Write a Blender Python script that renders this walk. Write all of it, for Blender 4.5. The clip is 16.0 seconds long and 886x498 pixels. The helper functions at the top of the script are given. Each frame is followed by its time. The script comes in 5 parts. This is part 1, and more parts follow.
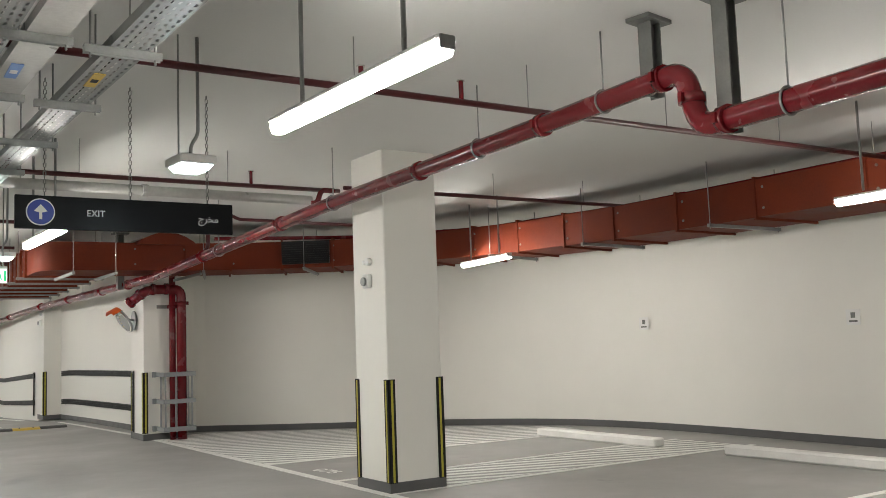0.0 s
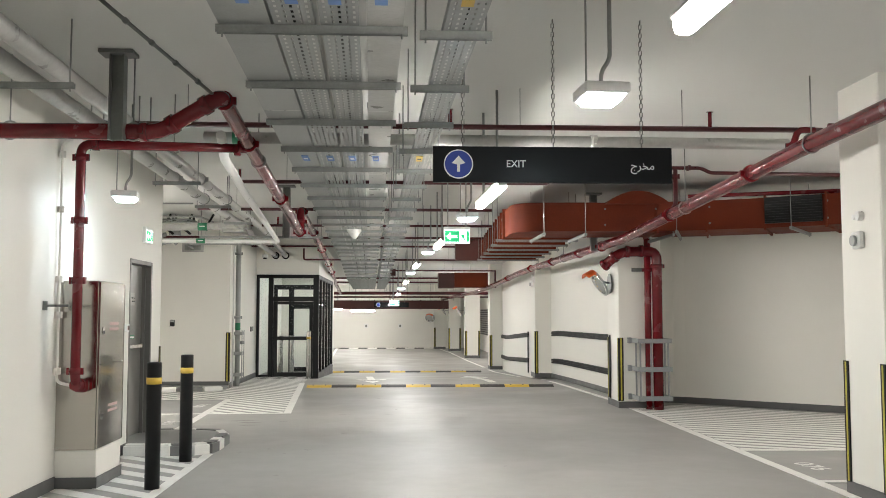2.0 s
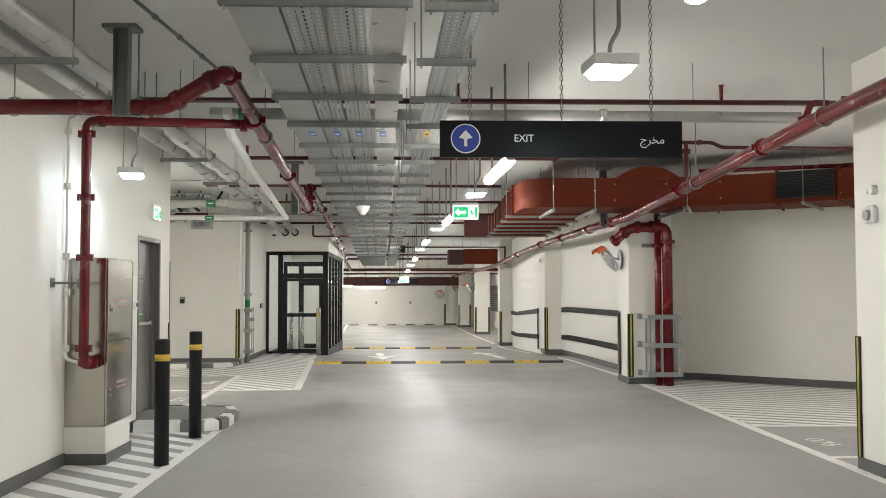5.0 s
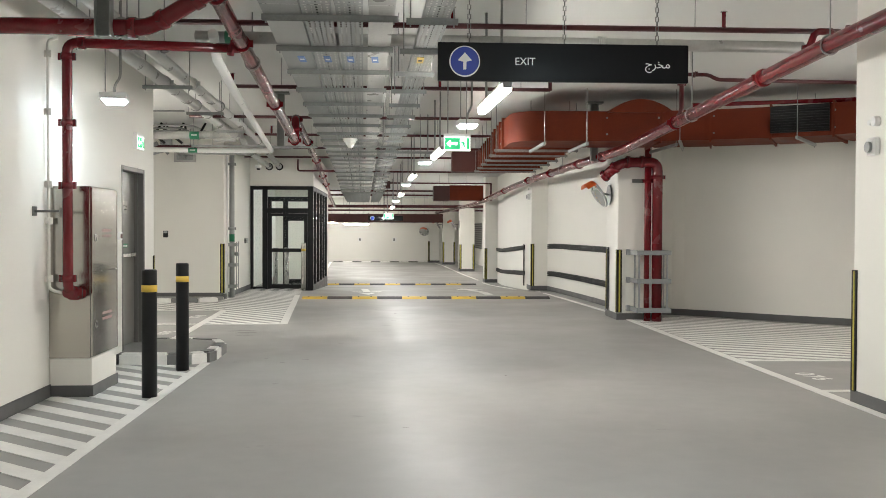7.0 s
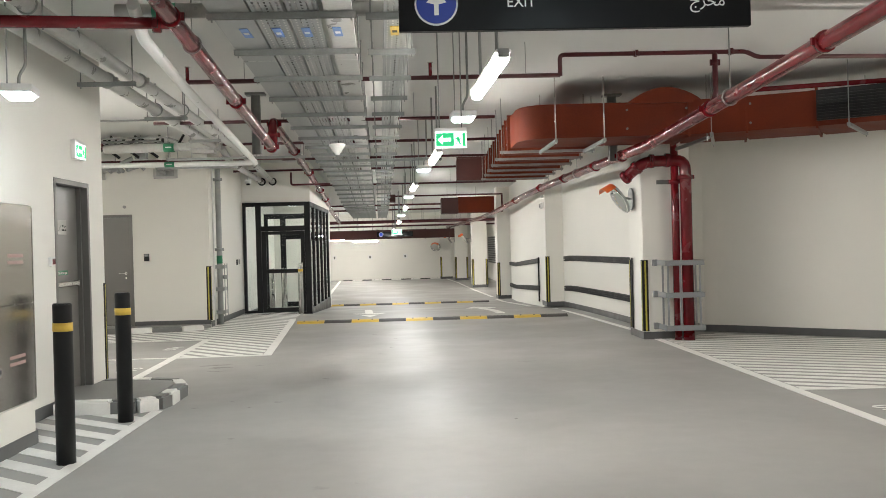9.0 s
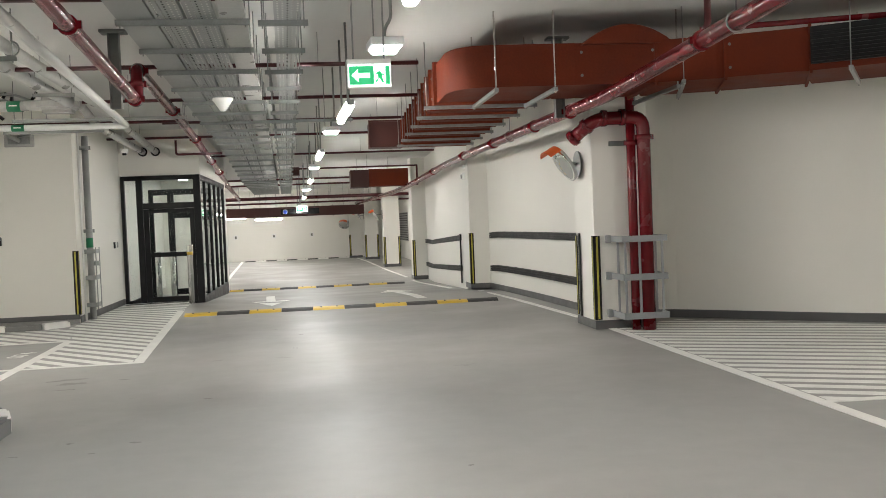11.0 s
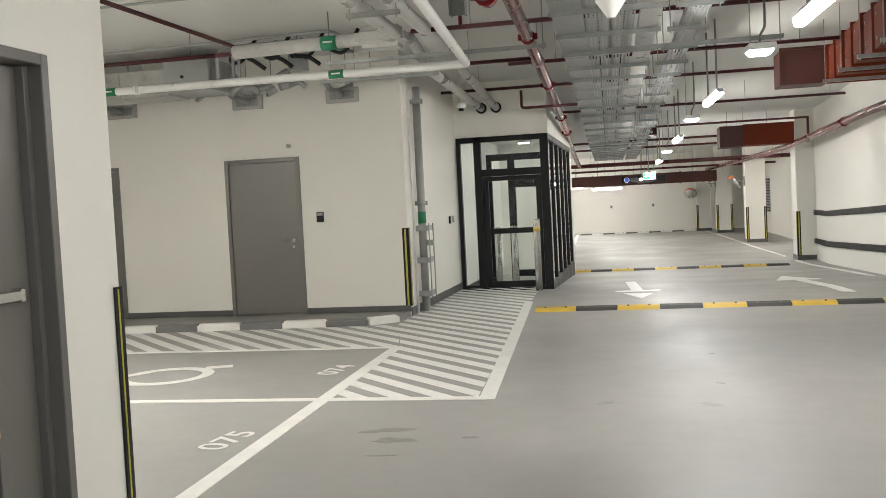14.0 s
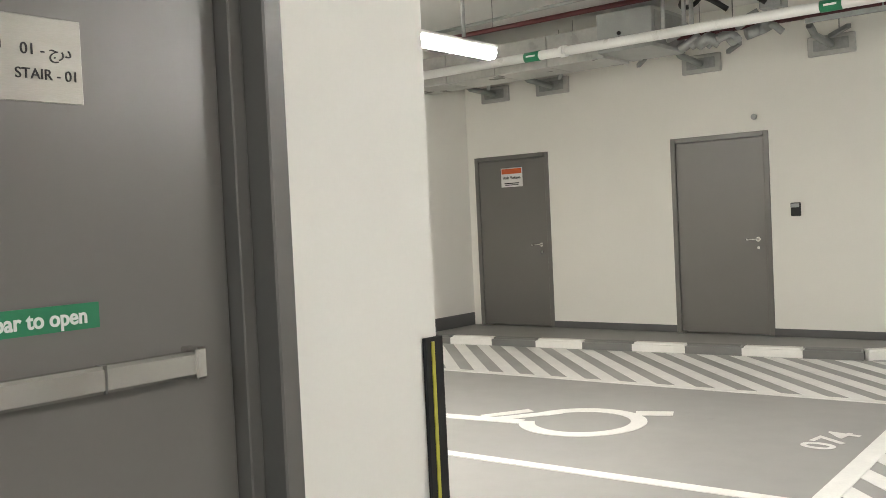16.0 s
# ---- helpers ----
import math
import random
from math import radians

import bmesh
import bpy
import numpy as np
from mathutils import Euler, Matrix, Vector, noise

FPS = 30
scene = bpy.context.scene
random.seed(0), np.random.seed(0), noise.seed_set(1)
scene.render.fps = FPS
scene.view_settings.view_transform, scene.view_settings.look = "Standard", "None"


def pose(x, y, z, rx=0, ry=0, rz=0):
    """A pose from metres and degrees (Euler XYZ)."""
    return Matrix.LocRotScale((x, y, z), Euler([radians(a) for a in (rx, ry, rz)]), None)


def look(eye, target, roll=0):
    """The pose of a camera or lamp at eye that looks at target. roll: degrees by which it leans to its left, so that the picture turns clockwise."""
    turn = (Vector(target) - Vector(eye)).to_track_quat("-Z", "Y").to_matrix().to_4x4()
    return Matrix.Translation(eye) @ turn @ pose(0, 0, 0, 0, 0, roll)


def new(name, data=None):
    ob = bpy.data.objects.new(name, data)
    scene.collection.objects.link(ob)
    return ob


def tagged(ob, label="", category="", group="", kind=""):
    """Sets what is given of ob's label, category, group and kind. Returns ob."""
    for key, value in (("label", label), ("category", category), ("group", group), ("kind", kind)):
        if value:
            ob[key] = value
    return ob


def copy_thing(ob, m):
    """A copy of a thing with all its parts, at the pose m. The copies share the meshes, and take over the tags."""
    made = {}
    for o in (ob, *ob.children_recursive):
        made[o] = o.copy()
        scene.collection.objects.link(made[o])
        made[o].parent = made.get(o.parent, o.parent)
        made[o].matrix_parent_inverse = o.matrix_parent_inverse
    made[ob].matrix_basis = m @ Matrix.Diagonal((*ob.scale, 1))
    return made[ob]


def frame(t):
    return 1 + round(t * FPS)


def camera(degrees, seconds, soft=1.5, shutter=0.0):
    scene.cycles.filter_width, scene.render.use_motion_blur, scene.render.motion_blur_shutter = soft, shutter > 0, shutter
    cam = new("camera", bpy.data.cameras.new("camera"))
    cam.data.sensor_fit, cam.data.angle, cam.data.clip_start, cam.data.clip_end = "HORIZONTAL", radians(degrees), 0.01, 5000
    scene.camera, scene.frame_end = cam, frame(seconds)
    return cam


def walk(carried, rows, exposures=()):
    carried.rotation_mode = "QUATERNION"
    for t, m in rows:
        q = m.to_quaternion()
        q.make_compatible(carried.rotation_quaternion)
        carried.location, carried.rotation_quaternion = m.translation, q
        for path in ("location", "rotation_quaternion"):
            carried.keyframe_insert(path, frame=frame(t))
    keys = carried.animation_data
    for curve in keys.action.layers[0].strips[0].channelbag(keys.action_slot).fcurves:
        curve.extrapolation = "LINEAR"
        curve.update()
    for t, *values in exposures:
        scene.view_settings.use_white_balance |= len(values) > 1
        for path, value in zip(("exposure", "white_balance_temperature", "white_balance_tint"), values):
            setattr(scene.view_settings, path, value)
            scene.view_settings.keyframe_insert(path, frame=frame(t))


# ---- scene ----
cam = camera(50.6, 16.0, soft=0.65)
PATH = [
    (0, (-0.287, -1.586, 1.515), (0.797, 0.083, 1.712), -2.1),
    (0.5, (-0.042, -1.324, 1.541), (0.666, 0.538, 1.712), -1.9),
    (1, (0.123, -0.975, 1.523), (0.542, 0.973, 1.698), -1.3),
    (1.5, (0.381, -0.721, 1.5), (0.585, 1.265, 1.627), -0.9),
    (2, (0.539, -0.584, 1.547), (0.632, 1.409, 1.688), -0.0),
    (2.5, (0.54, -0.553, 1.552), (0.566, 1.442, 1.697), 0.4),
    (3, (0.54, -0.544, 1.548), (0.56, 1.451, 1.684), 0.5),
    (3.2, (0.56, -0.539, 1.552), (0.583, 1.457, 1.683), 0.6),
    (5.3, (0.561, -0.523, 1.54), (0.642, 1.474, 1.614), -0.4),
    (5.5, (0.559, -0.509, 1.534), (0.644, 1.489, 1.594), -0.6),
    (6, (0.534, -0.492, 1.532), (0.629, 1.505, 1.563), -0.6),
    (6.5, (0.506, -0.456, 1.51), (0.627, 1.54, 1.503), -0.4),
    (7, (0.472, -0.353, 1.481), (0.581, 1.643, 1.441), 0.2),
    (7.5, (0.56, -0.025, 1.445), (0.54, 1.975, 1.428), 1.6),
    (8, (0.611, 0.38, 1.42), (0.539, 2.379, 1.42), 0.5),
    (8.5, (0.656, 0.824, 1.443), (0.657, 2.824, 1.449), -1.4),
    (9, (0.775, 1.355, 1.459), (0.849, 3.353, 1.452), -1.5),
    (9.2, (0.814, 1.576, 1.435), (0.939, 3.572, 1.419), -1.8),
    (11.3, (0.775, 4.098, 1.455), (1.043, 6.079, 1.379), -2.3),
    (11.5, (0.705, 4.343, 1.435), (0.94, 6.327, 1.347), -2.4),
    (12, (0.536, 5.0, 1.456), (0.681, 6.99, 1.318), -4.0),
    (12.5, (0.38, 5.676, 1.468), (0.369, 7.67, 1.322), -4.6),
    (13, (0.247, 6.291, 1.469), (0.161, 8.284, 1.334), -5.3),
    (13.5, (0.178, 6.95, 1.464), (-0.012, 8.938, 1.358), -3.3),
    (14, (-0.055, 7.581, 1.468), (-0.467, 9.536, 1.373), -2.9),
    (14.5, (-0.205, 8.22, 1.423), (-0.8, 10.126, 1.306), -3.6),
    (15, (-0.502, 8.802, 1.436), (-1.402, 10.585, 1.339), -3.2),
    (15.5, (-0.785, 9.383, 1.408), (-1.89, 11.048, 1.332), -3.6),
    (16, (-1.093, 9.947, 1.427), (-2.347, 11.504, 1.368), -2.7),
]
walk(cam, [(t, look(eye, target, roll)) for t, eye, target, roll in PATH],
     exposures=[(0.0, -0.25), (0.5, 0.08), (1.5, 0.08), (3.0, 0.08), (5.5, -0.02), (8.5, 0.08), (9.0, 0.06), (11.5, -0.14), (12.0, -0.1), (13.5, -0.03), (14.5, 0.05), (15.5, 0.2), (16.0, 0.18)])

# ---- light and exposure ----
import itertools
world = bpy.data.worlds.new("world")
scene.world = world
world.use_nodes = True
world.node_tree.nodes["Background"].inputs[0].default_value = (0.02, 0.02, 0.022, 1)
world.node_tree.nodes["Background"].inputs[1].default_value = 0.3


# ---- materials ----
def shader(name, color, rough=0.5, metal=0.0, vary=0.06, scale=6.0, fine=60.0, bump=0.05, coat=0.0, rough_vary=0.08, stretch=None, spec=0.5, stains=0.0):
    m = bpy.data.materials.new(name)
    m.use_nodes = True
    nt = m.node_tree
    b = nt.nodes["Principled BSDF"]
    b.inputs["Metallic"].default_value = metal
    b.inputs["Coat Weight"].default_value = coat
    b.inputs["Specular IOR Level"].default_value = spec
    tc = nt.nodes.new("ShaderNodeTexCoord")
    src = tc.outputs["Object"]
    if stretch:
        mp = nt.nodes.new("ShaderNodeMapping")
        mp.inputs["Scale"].default_value = stretch
        nt.links.new(src, mp.inputs["Vector"])
        src = mp.outputs["Vector"]
    n1 = nt.nodes.new("ShaderNodeTexNoise")
    n1.inputs["Scale"].default_value = scale
    n1.inputs["Detail"].default_value = 4
    n2 = nt.nodes.new("ShaderNodeTexNoise")
    n2.inputs["Scale"].default_value = fine
    n2.inputs["Detail"].default_value = 3
    nt.links.new(src, n1.inputs["Vector"])
    nt.links.new(src, n2.inputs["Vector"])
    add = nt.nodes.new("ShaderNodeMath")
    add.operation = "MULTIPLY_ADD"
    add.inputs[1].default_value = 0.4
    nt.links.new(n2.outputs["Fac"], add.inputs[0])
    nt.links.new(n1.outputs["Fac"], add.inputs[2])
    ramp = nt.nodes.new("ShaderNodeMapRange")
    ramp.inputs["From Min"].default_value = 0.45
    ramp.inputs["From Max"].default_value = 0.95
    ramp.inputs["To Min"].default_value = 1 - vary
    ramp.inputs["To Max"].default_value = 1 + vary
    nt.links.new(add.outputs[0], ramp.inputs["Value"])
    mul = nt.nodes.new("ShaderNodeMix")
    mul.data_type = "RGBA"
    mul.blend_type = "MULTIPLY"
    mul.inputs["Factor"].default_value = 1
    mul.inputs["A"].default_value = (*color, 1)
    nt.links.new(ramp.outputs[0], mul.inputs["B"])
    out = mul.outputs["Result"]
    if stains:
        n3 = nt.nodes.new("ShaderNodeTexNoise")
        n3.inputs["Scale"].default_value = 1.1
        n3.inputs["Detail"].default_value = 7
        n3.inputs["Roughness"].default_value = 0.62
        nt.links.new(src, n3.inputs["Vector"])
        edge = nt.nodes.new("ShaderNodeMapRange")
        edge.inputs["From Min"].default_value = 0.66
        edge.inputs["From Max"].default_value = 0.74
        edge.inputs["To Min"].default_value = 0.0
        edge.inputs["To Max"].default_value = stains
        nt.links.new(n3.outputs["Fac"], edge.inputs["Value"])
        dirt = nt.nodes.new("ShaderNodeMix")
        dirt.data_type = "RGBA"
        dirt.inputs["B"].default_value = (0.12, 0.115, 0.105, 1)
        nt.links.new(edge.outputs[0], dirt.inputs["Factor"])
        nt.links.new(out, dirt.inputs["A"])
        out = dirt.outputs["Result"]
    nt.links.new(out, b.inputs["Base Color"])
    rr = nt.nodes.new("ShaderNodeMapRange")
    rr.inputs["From Min"].default_value = 0.3
    rr.inputs["From Max"].default_value = 0.7
    rr.inputs["To Min"].default_value = max(0.02, rough - rough_vary)
    rr.inputs["To Max"].default_value = min(1, rough + rough_vary)
    nt.links.new(n1.outputs["Fac"], rr.inputs["Value"])
    nt.links.new(rr.outputs[0], b.inputs["Roughness"])
    if bump:
        bp = nt.nodes.new("ShaderNodeBump")
        bp.inputs["Strength"].default_value = bump
        bp.inputs["Distance"].default_value = 0.01
        nt.links.new(n2.outputs["Fac"], bp.inputs["Height"])
        nt.links.new(bp.outputs[0], b.inputs["Normal"])
    return m


def glow(name, color, strength):
    m = bpy.data.materials.new(name)
    m.use_nodes = True
    b = m.node_tree.nodes["Principled BSDF"]
    b.inputs["Base Color"].default_value = (*color, 1)
    b.inputs["Emission Color"].default_value = (*color, 1)
    b.inputs["Emission Strength"].default_value = strength
    return m


WALL = shader("cream_wall_paint", (0.80, 0.785, 0.73), 0.55, vary=0.02, scale=1.2, fine=90, bump=0.04)
CEIL = shader("white_ceiling_paint", (0.66, 0.66, 0.635), 0.75, vary=0.03, scale=0.8, fine=40, bump=0.08)
FLOOR = shader("grey_epoxy_floor", (0.325, 0.319, 0.303), 0.47, vary=0.10, scale=0.7, fine=5, bump=0.11, rough_vary=0.16, stains=0.6, spec=0.5)
SCUFF = shader("tyre_scuff", (0.225, 0.22, 0.205), 0.5, vary=0.3, scale=12, fine=40)
PAVE = shader("grey_landing_paint", (0.25, 0.245, 0.23), 0.5, vary=0.10, scale=2, fine=40, bump=0.08)
KERBGREY = shader("grey_kerb_paint", (0.17, 0.17, 0.165), 0.5, vary=0.1)
LINE = shader("white_road_paint", (0.82, 0.81, 0.775), 0.45, vary=0.08, scale=4, fine=60, bump=0.05)
SKIRT = shader("dark_grey_skirting", (0.10, 0.10, 0.10), 0.4, vary=0.08)
BLACK = shader("black_rubber", (0.014, 0.014, 0.014), 0.55, vary=0.15, bump=0.1, spec=0.25)
CHAR = shader("charcoal_paint", (0.012, 0.0122, 0.0125), 0.42, vary=0.12, spec=0.3)
HUMPBLACK = shader("worn_black_rubber", (0.045, 0.045, 0.043), 0.6, vary=0.2, scale=9, bump=0.1)
YELLOW = shader("yellow_paint", (0.64, 0.43, 0.06), 0.4, vary=0.12, scale=9)
LIME = shader("yellow_reflective", (0.46, 0.41, 0.05), 0.35, vary=0.1)
DARKRED = shader("dark_red_pipe_paint", (0.062, 0.006, 0.008), 0.35, vary=0.14, scale=5, bump=0.03)
RED = shader("red_gloss_pipe_paint", (0.135, 0.006, 0.010), 0.22, vary=0.14, scale=5, bump=0.03)
DUCT = shader("red_oxide_duct_paint", (0.135, 0.022, 0.007), 0.68, vary=0.2, scale=2.2, fine=50, bump=0.1, spec=0.22)
DARKDUCT = shader("dark_red_oxide_paint", (0.055, 0.013, 0.009), 0.6, vary=0.16, scale=2.2, fine=50, bump=0.1)
GALV = shader("galvanised_steel", (0.38, 0.39, 0.385), 0.36, 0.8, vary=0.14, scale=9, fine=70, bump=0.04)
STRUT = shader("zinc_channel", (0.30, 0.31, 0.30), 0.42, 0.7, vary=0.15, scale=12)
DARKSTEEL = shader("dark_steel", (0.17, 0.175, 0.165), 0.45, 0.4, vary=0.15)
PIPEGREY = shader("grey_pipe", (0.33, 0.34, 0.33), 0.4, 0.1, vary=0.08)
FADEDRED = shader("faded_red_print", (0.36, 0.23, 0.20), 0.35)
CAGEGREY = shader("grey_cage_paint", (0.27, 0.28, 0.285), 0.45, vary=0.08)
INSUL = shader("white_pipe_cladding", (0.42, 0.415, 0.395), 0.33, vary=0.16, scale=4, fine=26, bump=0.2)
STAINLESS = shader("brushed_stainless", (0.44, 0.42, 0.385), 0.17, 1.0, vary=0.05, scale=2.0, fine=2.2, bump=0.28, rough_vary=0.05, stretch=(0.5, 0.5, 2.4))
CHROME = shader("satin_chrome", (0.72, 0.71, 0.68), 0.22, 1.0, vary=0.04, bump=0.0)
DOOR = shader("grey_door_paint", (0.155, 0.148, 0.135), 0.32, vary=0.02, scale=2, fine=50, bump=0.02, rough_vary=0.015, spec=0.55)
JAMB = shader("dark_grey_door_frame", (0.125, 0.12, 0.11), 0.38, vary=0.05, bump=0.02)
WHITE = shader("white_enamel", (0.78, 0.78, 0.76), 0.35, vary=0.03)
GREEN = shader("green_label", (0.015, 0.20, 0.09), 0.45, vary=0.08)
BLUE = shader("blue_sign_face", (0.012, 0.04, 0.30), 0.4, vary=0.03)
BLUETAPE = shader("pale_blue_label", (0.13, 0.25, 0.55), 0.5, vary=0.1)
ORANGE = shader("orange_plastic", (0.62, 0.11, 0.02), 0.35, vary=0.08)
SIGNBLACK = shader("black_sign_face", (0.006, 0.006, 0.0065), 0.45, vary=0.05, bump=0, spec=0.15)
MIRROR = shader("convex_mirror_glass", (0.85, 0.86, 0.85), 0.04, 1.0, vary=0.01, bump=0, rough_vary=0.02)
LAMP = glow("lamp_diffuser", (1.0, 0.962, 0.905), 152.0)
FLOODGLOW = glow("flood_diffuser", (0.78, 0.93, 1.0), 115.0)
LOBBYGLOW = glow("lobby_diffuser", (0.9, 0.97, 1.0), 22.0)
EXITGLOW = glow("exit_green_glow", (0.01, 0.36, 0.13), 1.1)
EXITWHITE = glow("exit_white_glow", (0.85, 1.0, 0.92), 2.2)
GLASS = bpy.data.materials.new("clear_glass")
GLASS.use_nodes = True
gb = GLASS.node_tree.nodes["Principled BSDF"]
gb.inputs["Base Color"].default_value = (0.93, 0.97, 0.95, 1)
gb.inputs["Transmission Weight"].default_value = 1.0
gb.inputs["Roughness"].default_value = 0.02
gb.inputs["IOR"].default_value = 1.2

# ---- building helpers ----
ORG = {}


def box(bm, x0, x1, y0, y1, z0, z1, bev=0.0):
    r = bmesh.ops.create_cube(bm, size=1.0)
    m = Matrix.LocRotScale(((x0 + x1) / 2, (y0 + y1) / 2, (z0 + z1) / 2), None, (abs(x1 - x0), abs(y1 - y0), abs(z1 - z0)))
    bmesh.ops.transform(bm, matrix=m, verts=r["verts"])
    if bev:
        es = list({e for v in r["verts"] for e in v.link_edges})
        bmesh.ops.bevel(bm, geom=es, offset=bev, segments=1, affect="EDGES")
    return bm


def obox(bm, p, q, width, z0, z1, side=0.0):
    """An upright slab of a width along the line p to q in plan; side shifts it to its left."""
    d = Vector((q[0] - p[0], q[1] - p[1], 0)).normalized()
    n = Vector((-d.y, d.x, 0))
    a = [Vector((p[0], p[1], 0)) + n * (side + s * width / 2) for s in (-1, 1)]
    b = [Vector((q[0], q[1], 0)) + n * (side + s * width / 2) for s in (-1, 1)]
    lo = [bm.verts.new((v.x, v.y, z0)) for v in (a[0], b[0], b[1], a[1])]
    hi = [bm.verts.new((v.x, v.y, z1)) for v in (a[0], b[0], b[1], a[1])]
    bm.faces.new(lo[::-1])
    bm.faces.new(hi)
    for i in range(4):
        j = (i + 1) % 4
        bm.faces.new((lo[i], lo[j], hi[j], hi[i]))
    return bm


def slab(bm, pts, z0, z1):
    """A flat piece with the outline pts (anticlockwise) between two heights."""
    lo = [bm.verts.new((x, y, z0)) for x, y in pts]
    hi = [bm.verts.new((x, y, z1)) for x, y in pts]
    bm.faces.new(lo[::-1])
    bm.faces.new(hi)
    for i in range(len(pts)):
        j = (i + 1) % len(pts)
        bm.faces.new((lo[i], lo[j], hi[j], hi[i]))
    return bm


def tube(bm, pts, r, seg=12):
    """A round bar or pipe along pts."""
    pts = [Vector(p) for p in pts]
    rings = []
    up = None
    for i, p in enumerate(pts):
        d = (pts[min(i + 1, len(pts) - 1)] - pts[max(i - 1, 0)]).normalized()
        if up is None:
            up = Vector((0, 0, 1)) if abs(d.z) < 0.9 else Vector((1, 0, 0))
        a = d.cross(up).normalized()
        up = a.cross(d).normalized()
        rings.append([bm.verts.new(p + r * (math.cos(2 * math.pi * k / seg) * a + math.sin(2 * math.pi * k / seg) * up)) for k in range(seg)])
    for q, s in zip(rings, rings[1:]):
        for k in range(seg):
            f = bm.faces.new((q[k], s[k], s[(k + 1) % seg], q[(k + 1) % seg]))
            f.smooth = True
    bm.faces.new(rings[0])
    bm.faces.new(rings[-1][::-1])
    return bm


def bend(pts, rad, n=5):
    """The line pts with its corners rounded."""
    pts = [Vector(p) for p in pts]
    out = [pts[0]]
    for a, b, c in zip(pts, pts[1:], pts[2:]):
        u, v = (a - b).normalized(), (c - b).normalized()
        k = min(rad, (a - b).length / 2, (c - b).length / 2)
        p, q = b + u * k, b + v * k
        for i in range(n + 1):
            t = i / n
            out.append((1 - t) ** 2 * p + 2 * t * (1 - t) * b + t * t * q)
    return out + [pts[-1]]


def thing(name, at, label, category, group="", kind=""):
    ob = new(name)
    ob.empty_display_size = 0.1
    ob.location = at
    ORG[ob.name] = Vector(at)
    return tagged(ob, label, category, group, kind)


def part(name, bm, material, parent=None, label=""):
    """One bmesh, built in world coordinates, as one mesh object under a thing or a part."""
    org = ORG[parent.name] if parent else Vector()
    bmesh.ops.translate(bm, vec=-org, verts=bm.verts)
    bmesh.ops.recalc_face_normals(bm, faces=bm.faces)
    me = bpy.data.meshes.new(name)
    bm.to_mesh(me)
    bm.free()
    me.materials.append(material)
    ob = new(name, me)
    ORG[ob.name] = org
    if parent:
        ob.parent = parent
    if label:
        tagged(ob, label)
    return ob


def setting(name, bm, material, label, category):
    return tagged(part(name, bm, material), label, category, kind="structure")


def words(name, text, size, material, parent, at, turn, align="CENTER", bold=0.0, squash=1.0):
    """Raised lettering under a thing; at and turn in world coordinates."""
    cu = bpy.data.curves.new(name, "FONT")
    cu.body, cu.size, cu.align_x, cu.align_y = text, size, align, "CENTER"
    cu.extrude, cu.offset = 0.001, bold
    tmp = new("lettering_draft", cu)
    bpy.context.view_layer.update()
    me = bpy.data.meshes.new_from_object(tmp.evaluated_get(bpy.context.evaluated_depsgraph_get()))
    bpy.data.objects.remove(tmp)
    me.transform(pose(*at, *turn) @ Matrix.Diagonal((squash, 1, 1, 1)))
    me.transform(Matrix.Translation(-ORG[parent.name]))
    me.materials.clear()
    me.materials.append(material)
    ob = new(name, me)
    ob.parent = parent
    ORG[ob.name] = ORG[parent.name]
    return ob


def nb():
    return bmesh.new()


CZ = 3.55      # ceiling
DROP = -0.036  # fall of the short ramp, a metre
RY, RE = 22.0, 29.5   # where the ramp begins and ends


def gz(y):
    return DROP * min(RE - RY, max(0.0, y - RY))


def ax(x, y):
    """The ceiling services run slightly askew of the walls."""
    return x - 0.030 * y


# ---- structure ----
bm = nb()
ys = [-14, 0, 8, 16, RY, RE, 40, 56]
top = [[bm.verts.new((x, y, gz(y))) for y in ys] for x in (-14, 14)]
low = [[bm.verts.new((x, y, gz(y) - 0.3)) for y in ys] for x in (-14, 14)]
for i in range(len(ys) - 1):
    bm.faces.new((top[0][i], top[1][i], top[1][i + 1], top[0][i + 1]))
    bm.faces.new((low[0][i], low[0][i + 1], low[1][i + 1], low[1][i]))
setting("floor", bm, FLOOR, "grey epoxy car park floor, satin and slightly scuffed", "floor")
bm = nb()
top = [[bm.verts.new((x, y, CZ + gz(y) + 0.3)) for y in ys] for x in (-14, 14)]
low = [[bm.verts.new((x, y, CZ + gz(y))) for y in ys] for x in (-14, 14)]
for i in range(len(ys) - 1):
    bm.faces.new((top[0][i], top[1][i], top[1][i + 1], top[0][i + 1]))
    bm.faces.new((low[0][i], low[0][i + 1], low[1][i + 1], low[1][i]))
setting("ceiling", bm, CEIL, "white painted concrete soffit", "ceiling")

WX = -2.54     # face of the stair wall
WE = 11.70     # its end
WB = 19.75     # face of the wall with the two doors
GX = -3.09     # side wall before the glazed lobby
GY = 23.4      # front of the lobby
DS = (10.29, 11.25)                       # stair door opening, along y
DB, DC = (-5.66, -4.56), (-8.39, -7.27)   # the two other doors, along x

